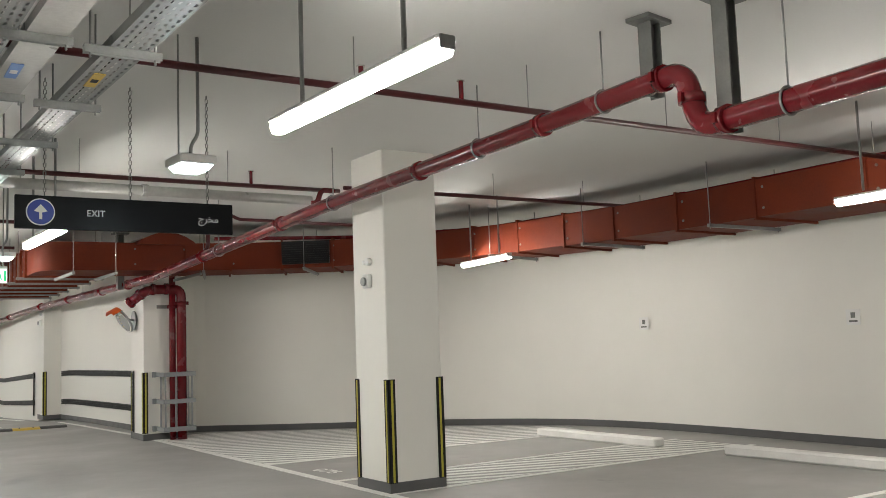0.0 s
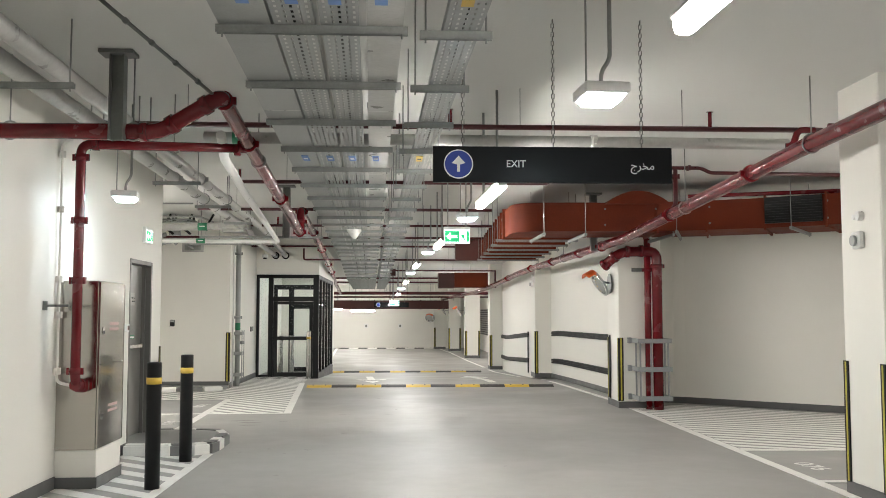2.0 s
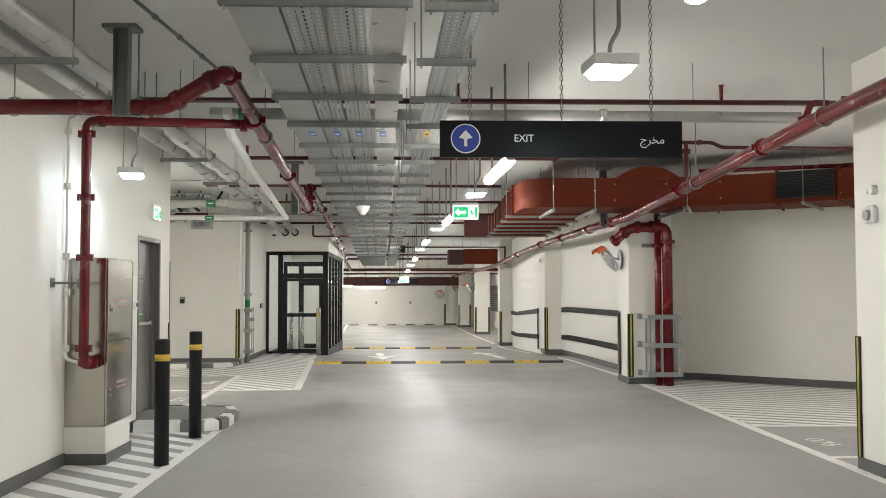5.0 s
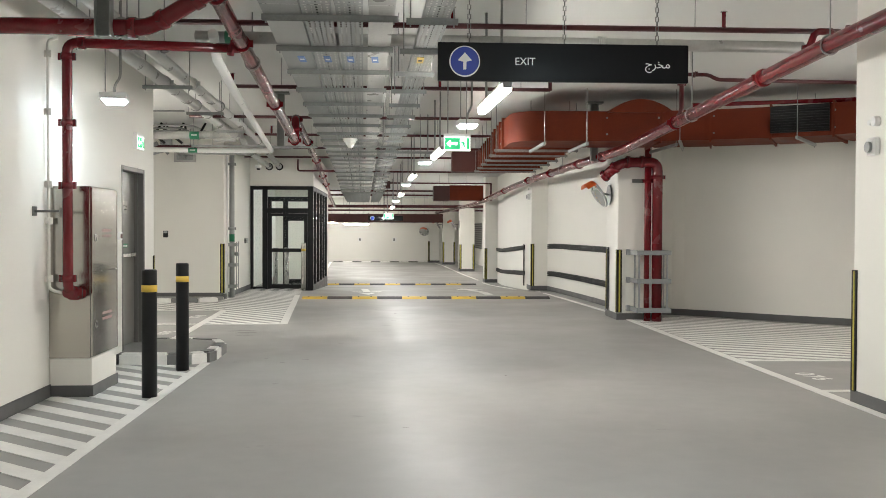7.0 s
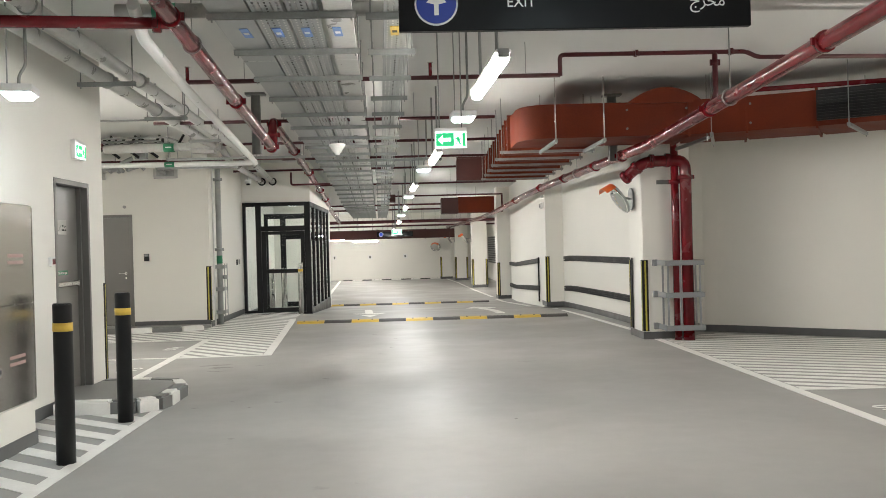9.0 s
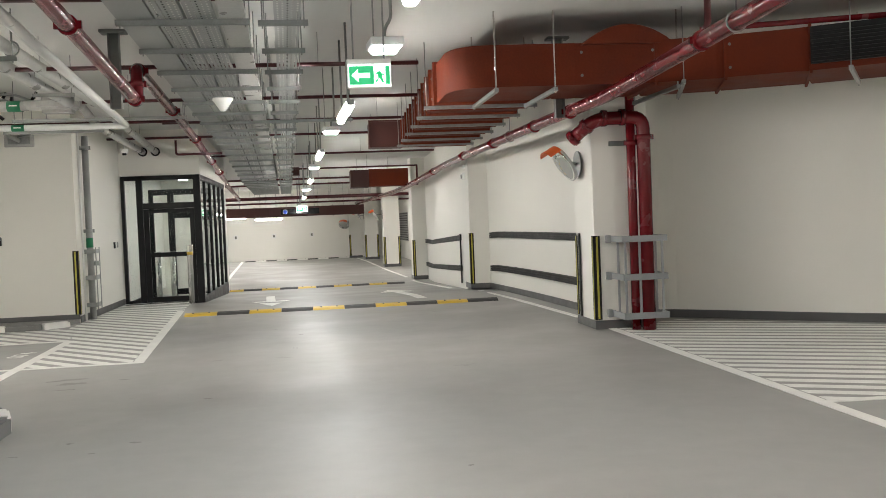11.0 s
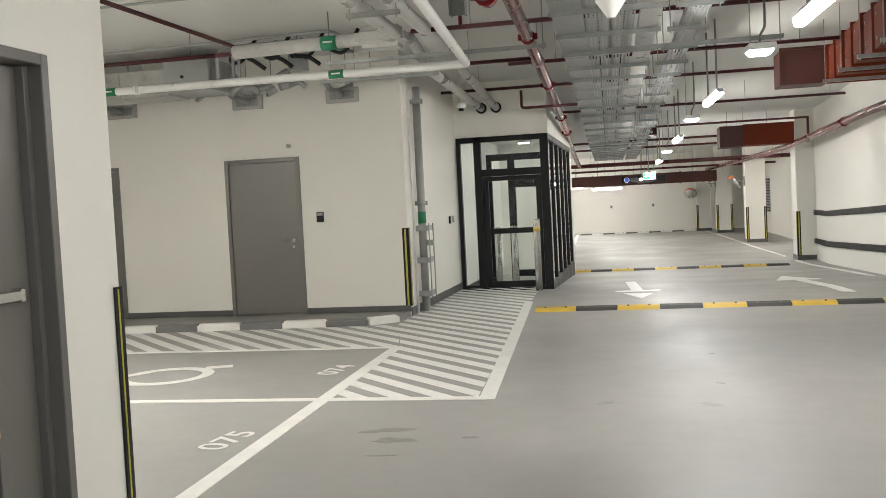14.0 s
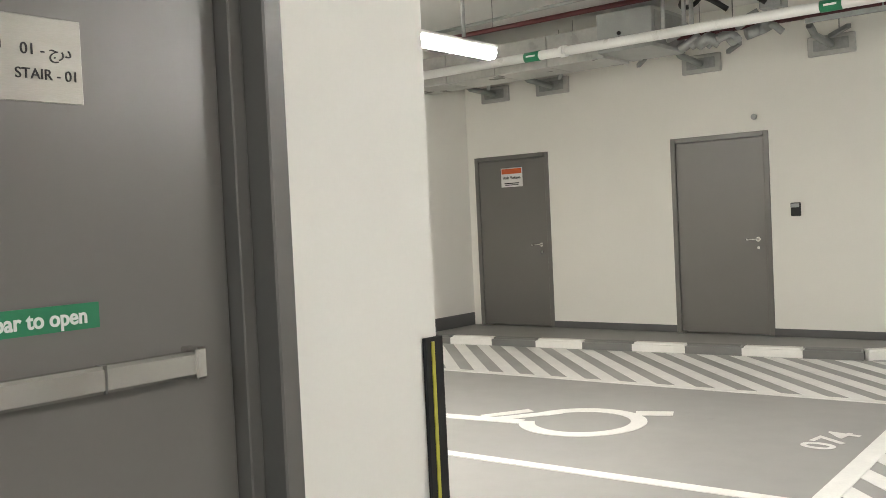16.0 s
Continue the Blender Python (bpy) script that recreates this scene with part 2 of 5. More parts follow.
bm = nb()
box(bm, WX - 0.25, WX, -14, DS[0], 0, CZ)
box(bm, WX - 0.25, WX, DS[1], WE, 0, CZ)
box(bm, WX - 0.25, WX, DS[0], DS[1], 2.2, CZ)
setting("wall_stair", bm, WALL, "cream painted wall beside the aisle", "wall")
setting("wall_stair_end", box(nb(), -8.7, WX - 0.25, WE - 0.22, WE, 0, CZ), WALL, "cream painted end wall of the stair block", "wall")
setting("wall_stair_back", box(nb(), -4.6, -4.4, 5, WE - 0.22, 0, CZ), WALL, "plain wall inside the stair block", "wall")
setting("wall_west", box(nb(), -8.75, -8.5, WE, WB + 0.25, 0, CZ), WALL, "cream painted wall beside the grey door", "wall")
bm = nb()
box(bm, -8.5, DC[0], WB, WB + 0.25, 0, CZ)
box(bm, DC[1], DB[0], WB, WB + 0.25, 0, CZ)
box(bm, DB[1], GX - 0.25, WB, WB + 0.25, 0, CZ)
box(bm, DC[0], DC[1], WB, WB + 0.25, 2.22, CZ)
box(bm, DB[0], DB[1], WB, WB + 0.25, 2.22, CZ)
setting("wall_north", bm, WALL, "cream painted wall with two grey doors", "wall")
setting("wall_lobby_side", box(nb(), GX - 0.25, GX, WB, GY + 6, 0, CZ), WALL, "cream painted side wall before the glazed lobby", "wall")
setting("wall_lobby_lintel", box(nb(), GX, -1.50, GY, GY + 0.2, 2.58, CZ), WALL, "cream wall above the glazed lobby front", "wall")
setting("wall_lobby_top", box(nb(), -1.62, -1.50, GY + 0.2, GY + 5.2, 2.58, CZ), WALL, "cream wall above the glazed lobby side", "wall")
setting("wall_lobby_back", box(nb(), GX - 3, -1.50, GY + 5.2, GY + 5.4, -0.2, CZ), WALL, "white wall closing the lobby", "wall")
setting("wall_far", box(nb(), -10, 8, 52.0, 52.3, -0.5, CZ), WALL, "white wall at the end of the aisle", "wall")
setting("wall_far_left", box(nb(), -9.2, -9.0, GY + 5.4, 52.0, -0.5, CZ), WALL, "white wall beyond the lobby", "wall")
setting("wall_far_right", box(nb(), 4.9, 5.15, 31.6, 52.0, -0.5, CZ), WALL, "white wall behind the far columns", "wall")
setting("wall_behind", box(nb(), -14, 14, -14.2, -14, 0, CZ), WALL, "plain wall closing the place", "wall")

# the curved wall behind the right-hand bays
def smooth_line(pts, n=5):
    out = []
    P = [pts[0]] + pts + [pts[-1]]
    for a, b, c, d in zip(P, P[1:], P[2:], P[3:]):
        for i in range(n):
            t = i / n
            out.append(tuple(0.5 * (2 * b[k] + (c[k] - a[k]) * t + (2 * a[k] - 5 * b[k] + 4 * c[k] - d[k]) * t * t + (3 * b[k] - a[k] - 3 * c[k] + d[k]) * t ** 3) for k in (0, 1)))
    return out + [pts[-1]]


def ribbon(bm, line, off0, off1, z0, z1):
    """A wall-like band along a line in plan, from off0 to off1 to its left, as one closed skin."""
    pts = [Vector((x, y, 0)) for x, y in line]
    rows = []
    for i, p in enumerate(pts):
        d = (pts[min(i + 1, len(pts) - 1)] - pts[max(i - 1, 0)]).normalized()
        n = Vector((-d.y, d.x, 0))
        a, b = p + n * off0, p + n * off1
        rows.append([bm.verts.new((a.x, a.y, z0)), bm.verts.new((b.x, b.y, z0)), bm.verts.new((b.x, b.y, z1)), bm.verts.new((a.x, a.y, z1))])
    for q, s in zip(rows, rows[1:]):
        for k in range(4):
            f = bm.faces.new((q[k], q[(k + 1) % 4], s[(k + 1) % 4], s[k]))
    bm.faces.new(rows[0])
    bm.faces.new(rows[-1][::-1])
    return bm


CURVE = smooth_line([(4.85, 16.2), (5.6, 15.85), (6.6, 14.95), (7.6, 14.1), (8.6, 13.35), (9.5, 12.5), (10.25, 11.4), (10.65, 10.2), (10.8, 8.5), (10.72, 6.0), (10.6, 3.0), (10.5, -2), (10.5, -14)])
setting("wall_east", ribbon(nb(), CURVE, 0, 0.25, 0, CZ), WALL, "curved cream painted wall behind the parking bays", "wall")
setting("baseboard_east", ribbon(nb(), CURVE, -0.015, -0.001, 0, 0.11), SKIRT, "dark grey painted skirting", "skirting")
RAILW = smooth_line([(4.32, 22.9), (4.52, 20.5), (4.66, 18.0), (4.72, 15.8)])
setting("wall_rail", ribbon(nb(), RAILW, 0, 0.25, 0, CZ), WALL, "gently curved cream wall with black bumper rails", "wall")
setting("baseboard_rail", ribbon(nb(), RAILW, -0.015, -0.001, 0, 0.11), SKIRT, "dark grey painted skirting", "skirting")
RAIL2 = [(4.02, 31.3), (3.97, 27.2), (3.945, 23.42)]
setting("wall_rail_far", ribbon(nb(), RAIL2, 0, 0.25, -0.4, CZ), WALL, "cream wall with black bumper rails", "wall")

for nm, b in (("baseboard_stair", (WX + 0.001, WX + 0.014, -14, DS[0], 0, 0.11)), ("baseboard_stair_end", (WX + 0.001, WX + 0.014, DS[1], WE, 0, 0.11)),
              ("baseboard_lobby", (GX + 0.001, GX + 0.014, WB, GY - 0.02, 0, 0.11)), ("baseboard_north", (DB[1], GX, WB - 0.014, WB - 0.001, 0.055, 0.14)),
              ("baseboard_mid", (DC[1], DB[0], WB - 0.014, WB - 0.001, 0.055, 0.14)), ("baseboard_west", (-8.499, -8.486, WE, WB - 0.02, 0.0, 0.22))):
    setting(nm, box(nb(), *b), SKIRT, "dark grey painted skirting", "skirting")


def guard(at, normal_a, normal_b, z0=0.1, h=1.05, w=0.075, s0=0.022, s1=0.046):
    """A corner guard: a black rubber angle with yellow stripes, on two faces of a corner."""
    x, y = at
    g = thing("corner_guard", (x, y, z0), "black rubber corner guard with yellow stripes on the corner", "corner guard", "corner guards")
    for d, o in ((normal_a, normal_b), (normal_b, normal_a)):
        tx, ty = -o[0], -o[1]
        t = 0.012
        x0, x1 = sorted((x + d[0] * 0.001 + (o[0] * t), x + d[0] * t + tx * w)) if abs(d[1]) < 0.5 else sorted((x + o[0] * t, x - o[0] * w))
        y0, y1 = sorted((y + o[1] * t, y - o[1] * w)) if abs(d[1]) < 0.5 else sorted((y + d[1] * 0.001, y + d[1] * t))
        if abs(d[1]) < 0.5:
            x0, x1 = sorted((x + d[0] * 0.001, x + d[0] * t))
        part("flange", box(nb(), x0, x1, y0, y1, z0, z0 + h, 0.002), BLACK, g)
        if abs(d[1]) < 0.5:
            ya, yb = sorted((y - o[1] * s0, y - o[1] * s1))
            xa, xb = sorted((x + d[0] * t, x + d[0] * (t + 0.003)))
        else:
            xa, xb = sorted((x - o[0] * s0, x - o[0] * s1))
            ya, yb = sorted((y + d[1] * t, y + d[1] * (t + 0.003)))
        part("stripe", box(nb(), xa, xb, ya, yb, z0 + 0.01, z0 + h - 0.01), LIME, g)
    return g


def column(x0, x1, y0, y1, base=0.0, corners=(), gbase=0.1):
    c = thing("column", ((x0 + x1) / 2, (y0 + y1) / 2, base), "square cream painted concrete column with dark grey base", "column", "columns", "structure")
    part("shaft", box(nb(), x0, x1, y0, y1, base, CZ + gz(y0) + 0.05, 0.012), WALL, c)
    part("base_band", box(nb(), x0 - 0.012, x1 + 0.012, y0 - 0.012, y1 + 0.012, base, base + 0.11, 0.004), SKIRT, c)
    W, E, S, N = (-1, 0), (1, 0), (0, -1), (0, 1)
    for k in corners:
        px, py = (x0 if "w" in k else x1), (y0 if "s" in k else y1)
        guard((px, py), W if "w" in k else E, S if "s" in k else N, base + gbase)
    return c


column(4.47, 5.12, 6.86, 7.56, 0, ("ws", "wn", "es"))
column(4.22, 4.95, 15.05, 15.85, 0, ("ws", "wn"), 0.12)
column(3.93, 4.50, 22.75, 23.45, 0, ("ws",))
column(3.60, 4.22, 31.0, 31.7, gz(31), ("ws",))
column(3.36, 3.98, 39.4, 40.1, gz(40), ("ws", "es"))
column(3.08, 3.70, 47.6, 48.3, gz(48), ("ws", "es"))
column(2.45, 3.05, 50.4, 51.1, gz(51), ("ws",))
guard((WX, WE), (1, 0), (0, 1), 0.1, w=0.055, s0=0.024, s1=0.034)
guard((GX, WB), (1, 0), (0, -1), 0.13)

# ---- floor paint ----
def stripes(name, outline, angle, pitch, width, label, z=0.004):
    """Diagonal bars clipped to a convex outline, with a white border line; each bar is its own piece."""
    cx = sum(p[0] for p in outline) / len(outline)
    cy = sum(p[1] for p in outline) / len(outline)
    t = thing(name, (cx, cy, 0), label, "floor marking", "hatched zones")
    d = Vector((math.cos(radians(angle)), math.sin(radians(angle))))
    n = Vector((-d.y, d.x))
    dots = [n.dot(Vector(p)) for p in outline]
    k = math.floor(min(dots) / pitch) * pitch
    while k < max(dots):
        poly = [Vector(p) for p in outline]
        for sgn, lim in ((1, k), (-1, -(k + width))):
            nxt = []
            for a, b in zip(poly, poly[1:] + poly[:1]):
                da, db = sgn * n.dot(a) - lim, sgn * n.dot(b) - lim
                if da >= 0:
                    nxt.append(a)
                if da * db < 0:
                    nxt.append(a + (b - a) * (da / (da - db)))
            poly = nxt
            if len(poly) < 3:
                break
        if len(poly) >= 3:
            part("stripe", slab(nb(), [(p.x, p.y) for p in poly], 0.0005, z), LINE, t)
        k += pitch
    return t


LINE_Z = itertools.count(1)


def line(pts, width=0.11, label="white painted bay line on the floor"):
    z = 0.0045 + 0.00025 * next(LINE_Z)
    t = thing("floor_line", (*pts[0], 0), label, "floor marking", "bay lines")
    for p, q in zip(pts, pts[1:]):
        bm = nb()
        obox(bm, p, q, width, 0.0005, z)
        for v in bm.verts:
            v.co.z += gz(v.co.y)
        part("stroke", bm, LINE, t)
    return t


PITCH = 0.247
stripes("hatched_walkway", [(WX + 0.02, -1.0), (-1.62, -1.0), (-1.62, 9.98), (WX + 0.02, 9.98)], -38, 0.312, 0.155, "white diagonal stripes painted beside the cream wall")
line([(-1.58, -1.0), (-1.58, 10.1)], 0.10)
HL = [(-1.24, 14.48), (-1.62, 19.9), (-3.1, 22.9), (-3.15, 19.9), (-2.55, 16.95), (-2.55, 14.42)]
stripes("hatched_crossing", [(-2.5, 14.45), (-1.3, 14.5), (-1.55, 19.0), (-1.72, 23.3), (-3.05, 23.3), (-3.05, 18.9), (-2.55, 17.0)], -46, PITCH, PITCH * 0.5, "white diagonal stripes painted before the glazed lobby")
line([(-1.22, 14.42), (-1.55, 19.4), (-1.66, 21.0)], 0.12)
line([(-2.56, 14.44), (-1.22, 14.46)], 0.10)
stripes("hatched_access", [(-8.4, 16.98), (-2.57, 16.98), (-3.0, 18.80), (-4.1, 18.70), (-8.4, 18.36)], -46, PITCH, PITCH * 0.5, "white diagonal stripes painted beside the accessible bay")
line([(-2.42, 11.5), (-2.59, 17.05)], 0.115)
line([(-2.55, 17.0), (-8.4, 16.9)], 0.09)
line([(-2.55, 14.44), (-8.4, 14.3)], 0.09)
# right-hand bays
stripes("hatched_wedge", [(4.5, 15.2), (4.5, 10.2), (9.9, 10.0), (10.2, 10.9), (9.3, 12.4), (7.4, 14.0), (5.5, 15.6)], -28, PITCH, PITCH * 0.5, "white parallel stripes painted in the corner of the bays")
line([(4.42, 15.6), (4.42, -8)], 0.11)
line([(4.42, 10.15), (9.0, 9.98)], 0.09)
stripes("hatched_bay_strip", [(5.2, 6.95), (9.9, 6.95), (9.9, 8.0), (5.2, 8.0)], -20, 0.21, 0.1, "white diagonal stripes painted between two bays")
line([(4.42, 6.85), (10.0, 6.85)], 0.09)
line([(4.42, 8.1), (9.9, 8.1)], 0.09)
line([(4.42, 3.6), (10.0, 3.6)], 0.09)
line([(4.42, 16.5), (4.2, 20.0), (4.02, 22.3)], 0.10)
line([(3.72, 24.3), (3.60, RE), (3.52, 30.8)], 0.10)
line([(3.50, 32.2), (3.26, 37.3), (3.02, 45.1), (2.75, 50.0)], 0.10)
line([(-1.95, 30.5), (-2.85, 51.0)], 0.12)


def floor_number(text, at, turn, size=0.29):
    t = thing("bay_number", (*at, 0), "white painted bay number on the floor", "floor marking", "bay numbers")
    words("digits", text, size, LINE, t, (*at, 0.005), (0, 0, turn), bold=0.003, squash=1.15)
    return t


floor_number("075", (-2.73, 13.20), 82, 0.28)
floor_number("074", (-2.82, 15.72), 82, 0.28)
floor_number("076", (4.76, 8.96), -84, 0.28)

# wheelchair mark
t = thing("wheelchair_mark", (-4.6, 15.5, 0), "white painted wheelchair symbol on the accessible bay", "floor marking")
bm = nb()
N = 36
arc = [math.radians(205 + 325 * i / N) for i in range(N + 1)]
ring = [[bm.verts.new((-4.42 + r * math.cos(s), 15.52 + r * math.sin(s), z)) for r, z in ((0.33, 0.0005), (0.44, 0.0005), (0.44, 0.005), (0.33, 0.005))] for s in arc]
for a, b in zip(ring, ring[1:]):
    for k in range(4):
        bm.faces.new((a[k], b[k], b[(k + 1) % 4], a[(k + 1) % 4]))
bm.faces.new(ring[0])
bm.faces.new(ring[-1][::-1])
bmesh.ops.recalc_face_normals(bm, faces=bm.faces[:])
part("wheel_ring", bm, LINE, t)
part("head_bar", obox(nb(), (-4.22, 15.92), (-3.98, 16.02), 0.13, 0.0005, 0.0052), LINE, t)
part("seat_bar", obox(nb(), (-4.80, 15.33), (-5.65, 15.22), 0.12, 0.0005, 0.0052), LINE, t)
part("leg_bar", obox(nb(), (-4.72, 15.72), (-5.02, 15.32), 0.10, 0.0005, 0.0048), LINE, t)
part("arm_bar", obox(nb(), (-4.95, 15.68), (-5.15, 15.35), 0.09, 0.0005, 0.0046), LINE, t)


def arrow(at, turn, length):
    t = thing("floor_arrow", (*at, gz(at[1])), "white painted direction arrow on the floor", "floor marking", "floor arrows")
    m = pose(at[0], at[1], 0, 0, 0, turn)
    h = length / 2
    bm = nb()
    steps = [-h + (2 * h - 1.25) * k / 8 for k in range(9)]
    rows = [[bm.verts.new((x, y, z)) for x, z in ((-0.09, -0.01), (0.09, -0.01), (0.09, 0.006), (-0.09, 0.006))] for y in steps]
    for q, w in zip(rows, rows[1:]):
        for k in range(4):
            bm.faces.new((q[k], q[(k + 1) % 4], w[(k + 1) % 4], w[k]))
    bm.faces.new(rows[0])
    bm.faces.new(rows[-1])
    for nm, piece in (("shaft", bm), ("head", slab(nb(), [(-0.36, h - 1.25), (0.36, h - 1.25), (0, h)], -0.01, 0.0065))):
        piece.transform(m)
        for v in piece.verts:
            v.co.z += gz(v.co.y)
        part(nm, piece, LINE, t)


arrow((-0.16, 22.9), 183, 3.7)
arrow((2.54, 23.1), 5, 3.9)


def scuff(t, x, y, rx, ry, turn, rnd):
    """One worn smudge with a ragged outline."""
    n = 14
    pts = [(math.cos(2 * math.pi * k / n) * rx * rnd.uniform(0.55, 1.15), math.sin(2 * math.pi * k / n) * ry * rnd.uniform(0.45, 1.2)) for k in range(n)]
    bm = slab(nb(), pts, 0.0004, 0.0011)
    bm.transform(pose(x, y, 0, 0, 0, turn))
    part("smudge", bm, SCUFF, t)


rnd = random.Random(11)
t = thing("floor_scuff", (-1.7, 13.5, 0), "dark ragged tyre scuffs on the grey floor", "floor mark", "floor scuffs")
for x, y, rx, ry, turn in ((-1.72, 13.47, 0.20, 0.07, 8), (-1.62, 13.22, 0.16, 0.07, 2), (-1.60, 12.87, 0.13, 0.022, 6), (-1.15, 13.30, 0.07, 0.03, -10)):
    scuff(t, x, y, rx, ry, turn, rnd)
t = thing("floor_scuff", (0, 11, 0), "small dark spots scattered on the grey floor", "floor mark", "floor scuffs")
for x, y in ((-0.19, 11.93), (-0.97, 10.5), (-0.51, 10.4), (1.64, 9.15), (-0.65, 8.7), (0.58, 6.65), (0.5, 14.95), (0.54, 16.3), (0.17, 17.1), (-0.74, 10.15), (-1.26, 10.2)):
    scuff(t, x, y, rnd.uniform(0.02, 0.05), rnd.uniform(0.012, 0.025), rnd.uniform(-30, 30), rnd)


def hump(x0, x1, y, n, first, pale=YELLOW, tone="yellow"):
    """A speed hump of black and pale rubber blocks."""
    z = gz(y)
    t = thing("speed_hump", ((x0 + x1) / 2, y, z), f"rubber speed hump of {tone} and black blocks across the aisle", "speed hump", "speed humps")
    w = (x1 - x0) / n
    for i in range(n):
        bm = nb()
        a, b = x0 + i * w, x0 + (i + 1) * w - 0.006
        prof = [(-0.17, 0.0), (-0.10, 0.035), (0.0, 0.05), (0.10, 0.035), (0.17, 0.0)]
        va = [bm.verts.new((a, y + p, z + q)) for p, q in prof]
        vb = [bm.verts.new((b, y + p, z + q)) for p, q in prof]
        for k in range(4):
            bm.faces.new((va[k], vb[k], vb[k + 1], va[k + 1]))
        bm.faces.new(va)
        bm.faces.new(vb[::-1])
        bm.faces.new((va[0], va[4], vb[4], vb[0]))
        blk = part("rubber_block", bm, pale if (i + first) % 2 else HUMPBLACK, t, f"{tone} block" if (i + first) % 2 else "black block")
        for sx in (0.25, 0.75):
            bm = nb()
            tube(bm, [(a + sx * w, y - 0.06, z + 0.042), (a + sx * w, y - 0.065, z + 0.048)], 0.016, 8)
            part("bolt", bm, DARKSTEEL, blk)
    return t


hump(-1.44, 3.90, 19.92, 10, 1)
hump(-1.68, 3.17, 29.55, 10, 1)
hump(-2.7, 2.4, 50.9, 10, 0, LINE, "white")


def kerb(name, pts, label, z=0.12, w=0.14, n0=0):
    """Kerb stones along a line, painted black and white by turns."""
    t = thing(name, (*pts[0], 0), label, "kerb")
    for i, (p, q) in enumerate(zip(pts, pts[1:])):
        bm = nb()
        obox(bm, p, q, w, 0, z, 0)
        es = [e for e in bm.edges if all(v.co.z > z - 0.001 for v in e.verts)]
        bmesh.ops.bevel(bm, geom=es, offset=0.02, segments=2, affect="EDGES")
        part("kerb_stone", bm, LINE if (i + n0) % 2 else KERBGREY, t, "white painted stone" if (i + n0) % 2 else "dark grey painted stone")
    return t


# landing at the stair door
setting("landing_stair", slab(nb(), [(WX + 0.02, 10.12), (-1.76, 10.12), (-1.66, 10.32), (-1.66, 11.1), (-1.75, 11.33), (-2.0, 11.44), (WX + 0.02, 11.46)], 0, 0.115), PAVE, "raised grey landing before the stair door", "landing")
setting("door_sill_floor", box(nb(), WX - 0.22, WX + 0.02, DS[0], DS[1], 0, 0.112), PAVE, "grey threshold of the stair door", "threshold")
kerb("kerb_landing", [(WX + 0.05, 10.07), (-1.98, 10.07), (-1.76, 10.08), (-1.62, 10.20), (-1.58, 10.40), (-1.58, 10.68), (-1.58, 11.02), (-1.70, 11.36), (-2.0, 11.50), (-2.3, 11.52), (WX + 0.03, 11.52)], "low kerb round the landing, painted white and dark grey", 0.125, n0=1)
setting("walkway_north", slab(nb(), [(-8.49, 18.5), (-4.0, 18.86), (-3.5, 18.90), (-3.2, 19.15), (GX - 0.01, WB - 0.02), (-8.49, WB - 0.02)], 0, 0.06), PAVE, "raised grey walkway before the doors", "walkway")
KB = [(-8.45 + 0.56 * i, 18.46 + 0.045 * i) for i in range(9)] + [(-3.45, 18.87), (-3.14, 19.15)]
kerb("kerb_walkway", KB, "low kerb of the walkway, painted white and dark grey", 0.092)

# ---- lamps ----
def rod(bm, x, y, z0, z1, r=0.006):
    return tube(bm, [(x, y, z0), (x, y, z1)], r, 6)


def strip_lamp(x, y, turn, z=2.62, length=1.42, ceil=CZ):
    t = thing("strip_lamp", (x, y, z), "lit white linear lamp hung on two rods", "lamp", "strip lamps")
    m = pose(x, y, z, 0, 0, turn)
    h = length / 2

    def put(name, bm, mat):
        bm.transform(m)
        return part(name, bm, mat, t)

    bm = nb()
    prof = [(-0.039, 0.062), (-0.041, 0.03), (-0.034, 0.010), (-0.018, 0.003), (0.018, 0.003), (0.034, 0.010), (0.041, 0.03), (0.039, 0.062)]
    a = [bm.verts.new((p, -h, q)) for p, q in prof]
    b = [bm.verts.new((p, h, q)) for p, q in prof]
    for k in range(7):
        bm.faces.new((a[k], b[k], b[k + 1], a[k + 1]))
    bm.faces.new((a[7], b[7], b[0], a[0]))
    bm.faces.new(a)
    bm.faces.new(b[::-1])
    put("diffuser", bm, LAMP)
    put("housing", box(nb(), -0.052, 0.052, -h - 0.012, h + 0.012, 0.0625, 0.085, 0.006), WHITE)
    for s in (-1, 1):
        put("end_cap", box(nb(), -0.038, 0.038, s * (h + 0.013) - 0.010 * (s < 0), s * (h + 0.013) + 0.010 * (s > 0), 0.030, 0.088, 0.004), PIPEGREY)
        put("hanger_rod", tube(nb(), [(0, s * h * 0.62, 0.11), (0, s * h * 0.62, ceil - z)], 0.012, 8), STRUT)
    return t


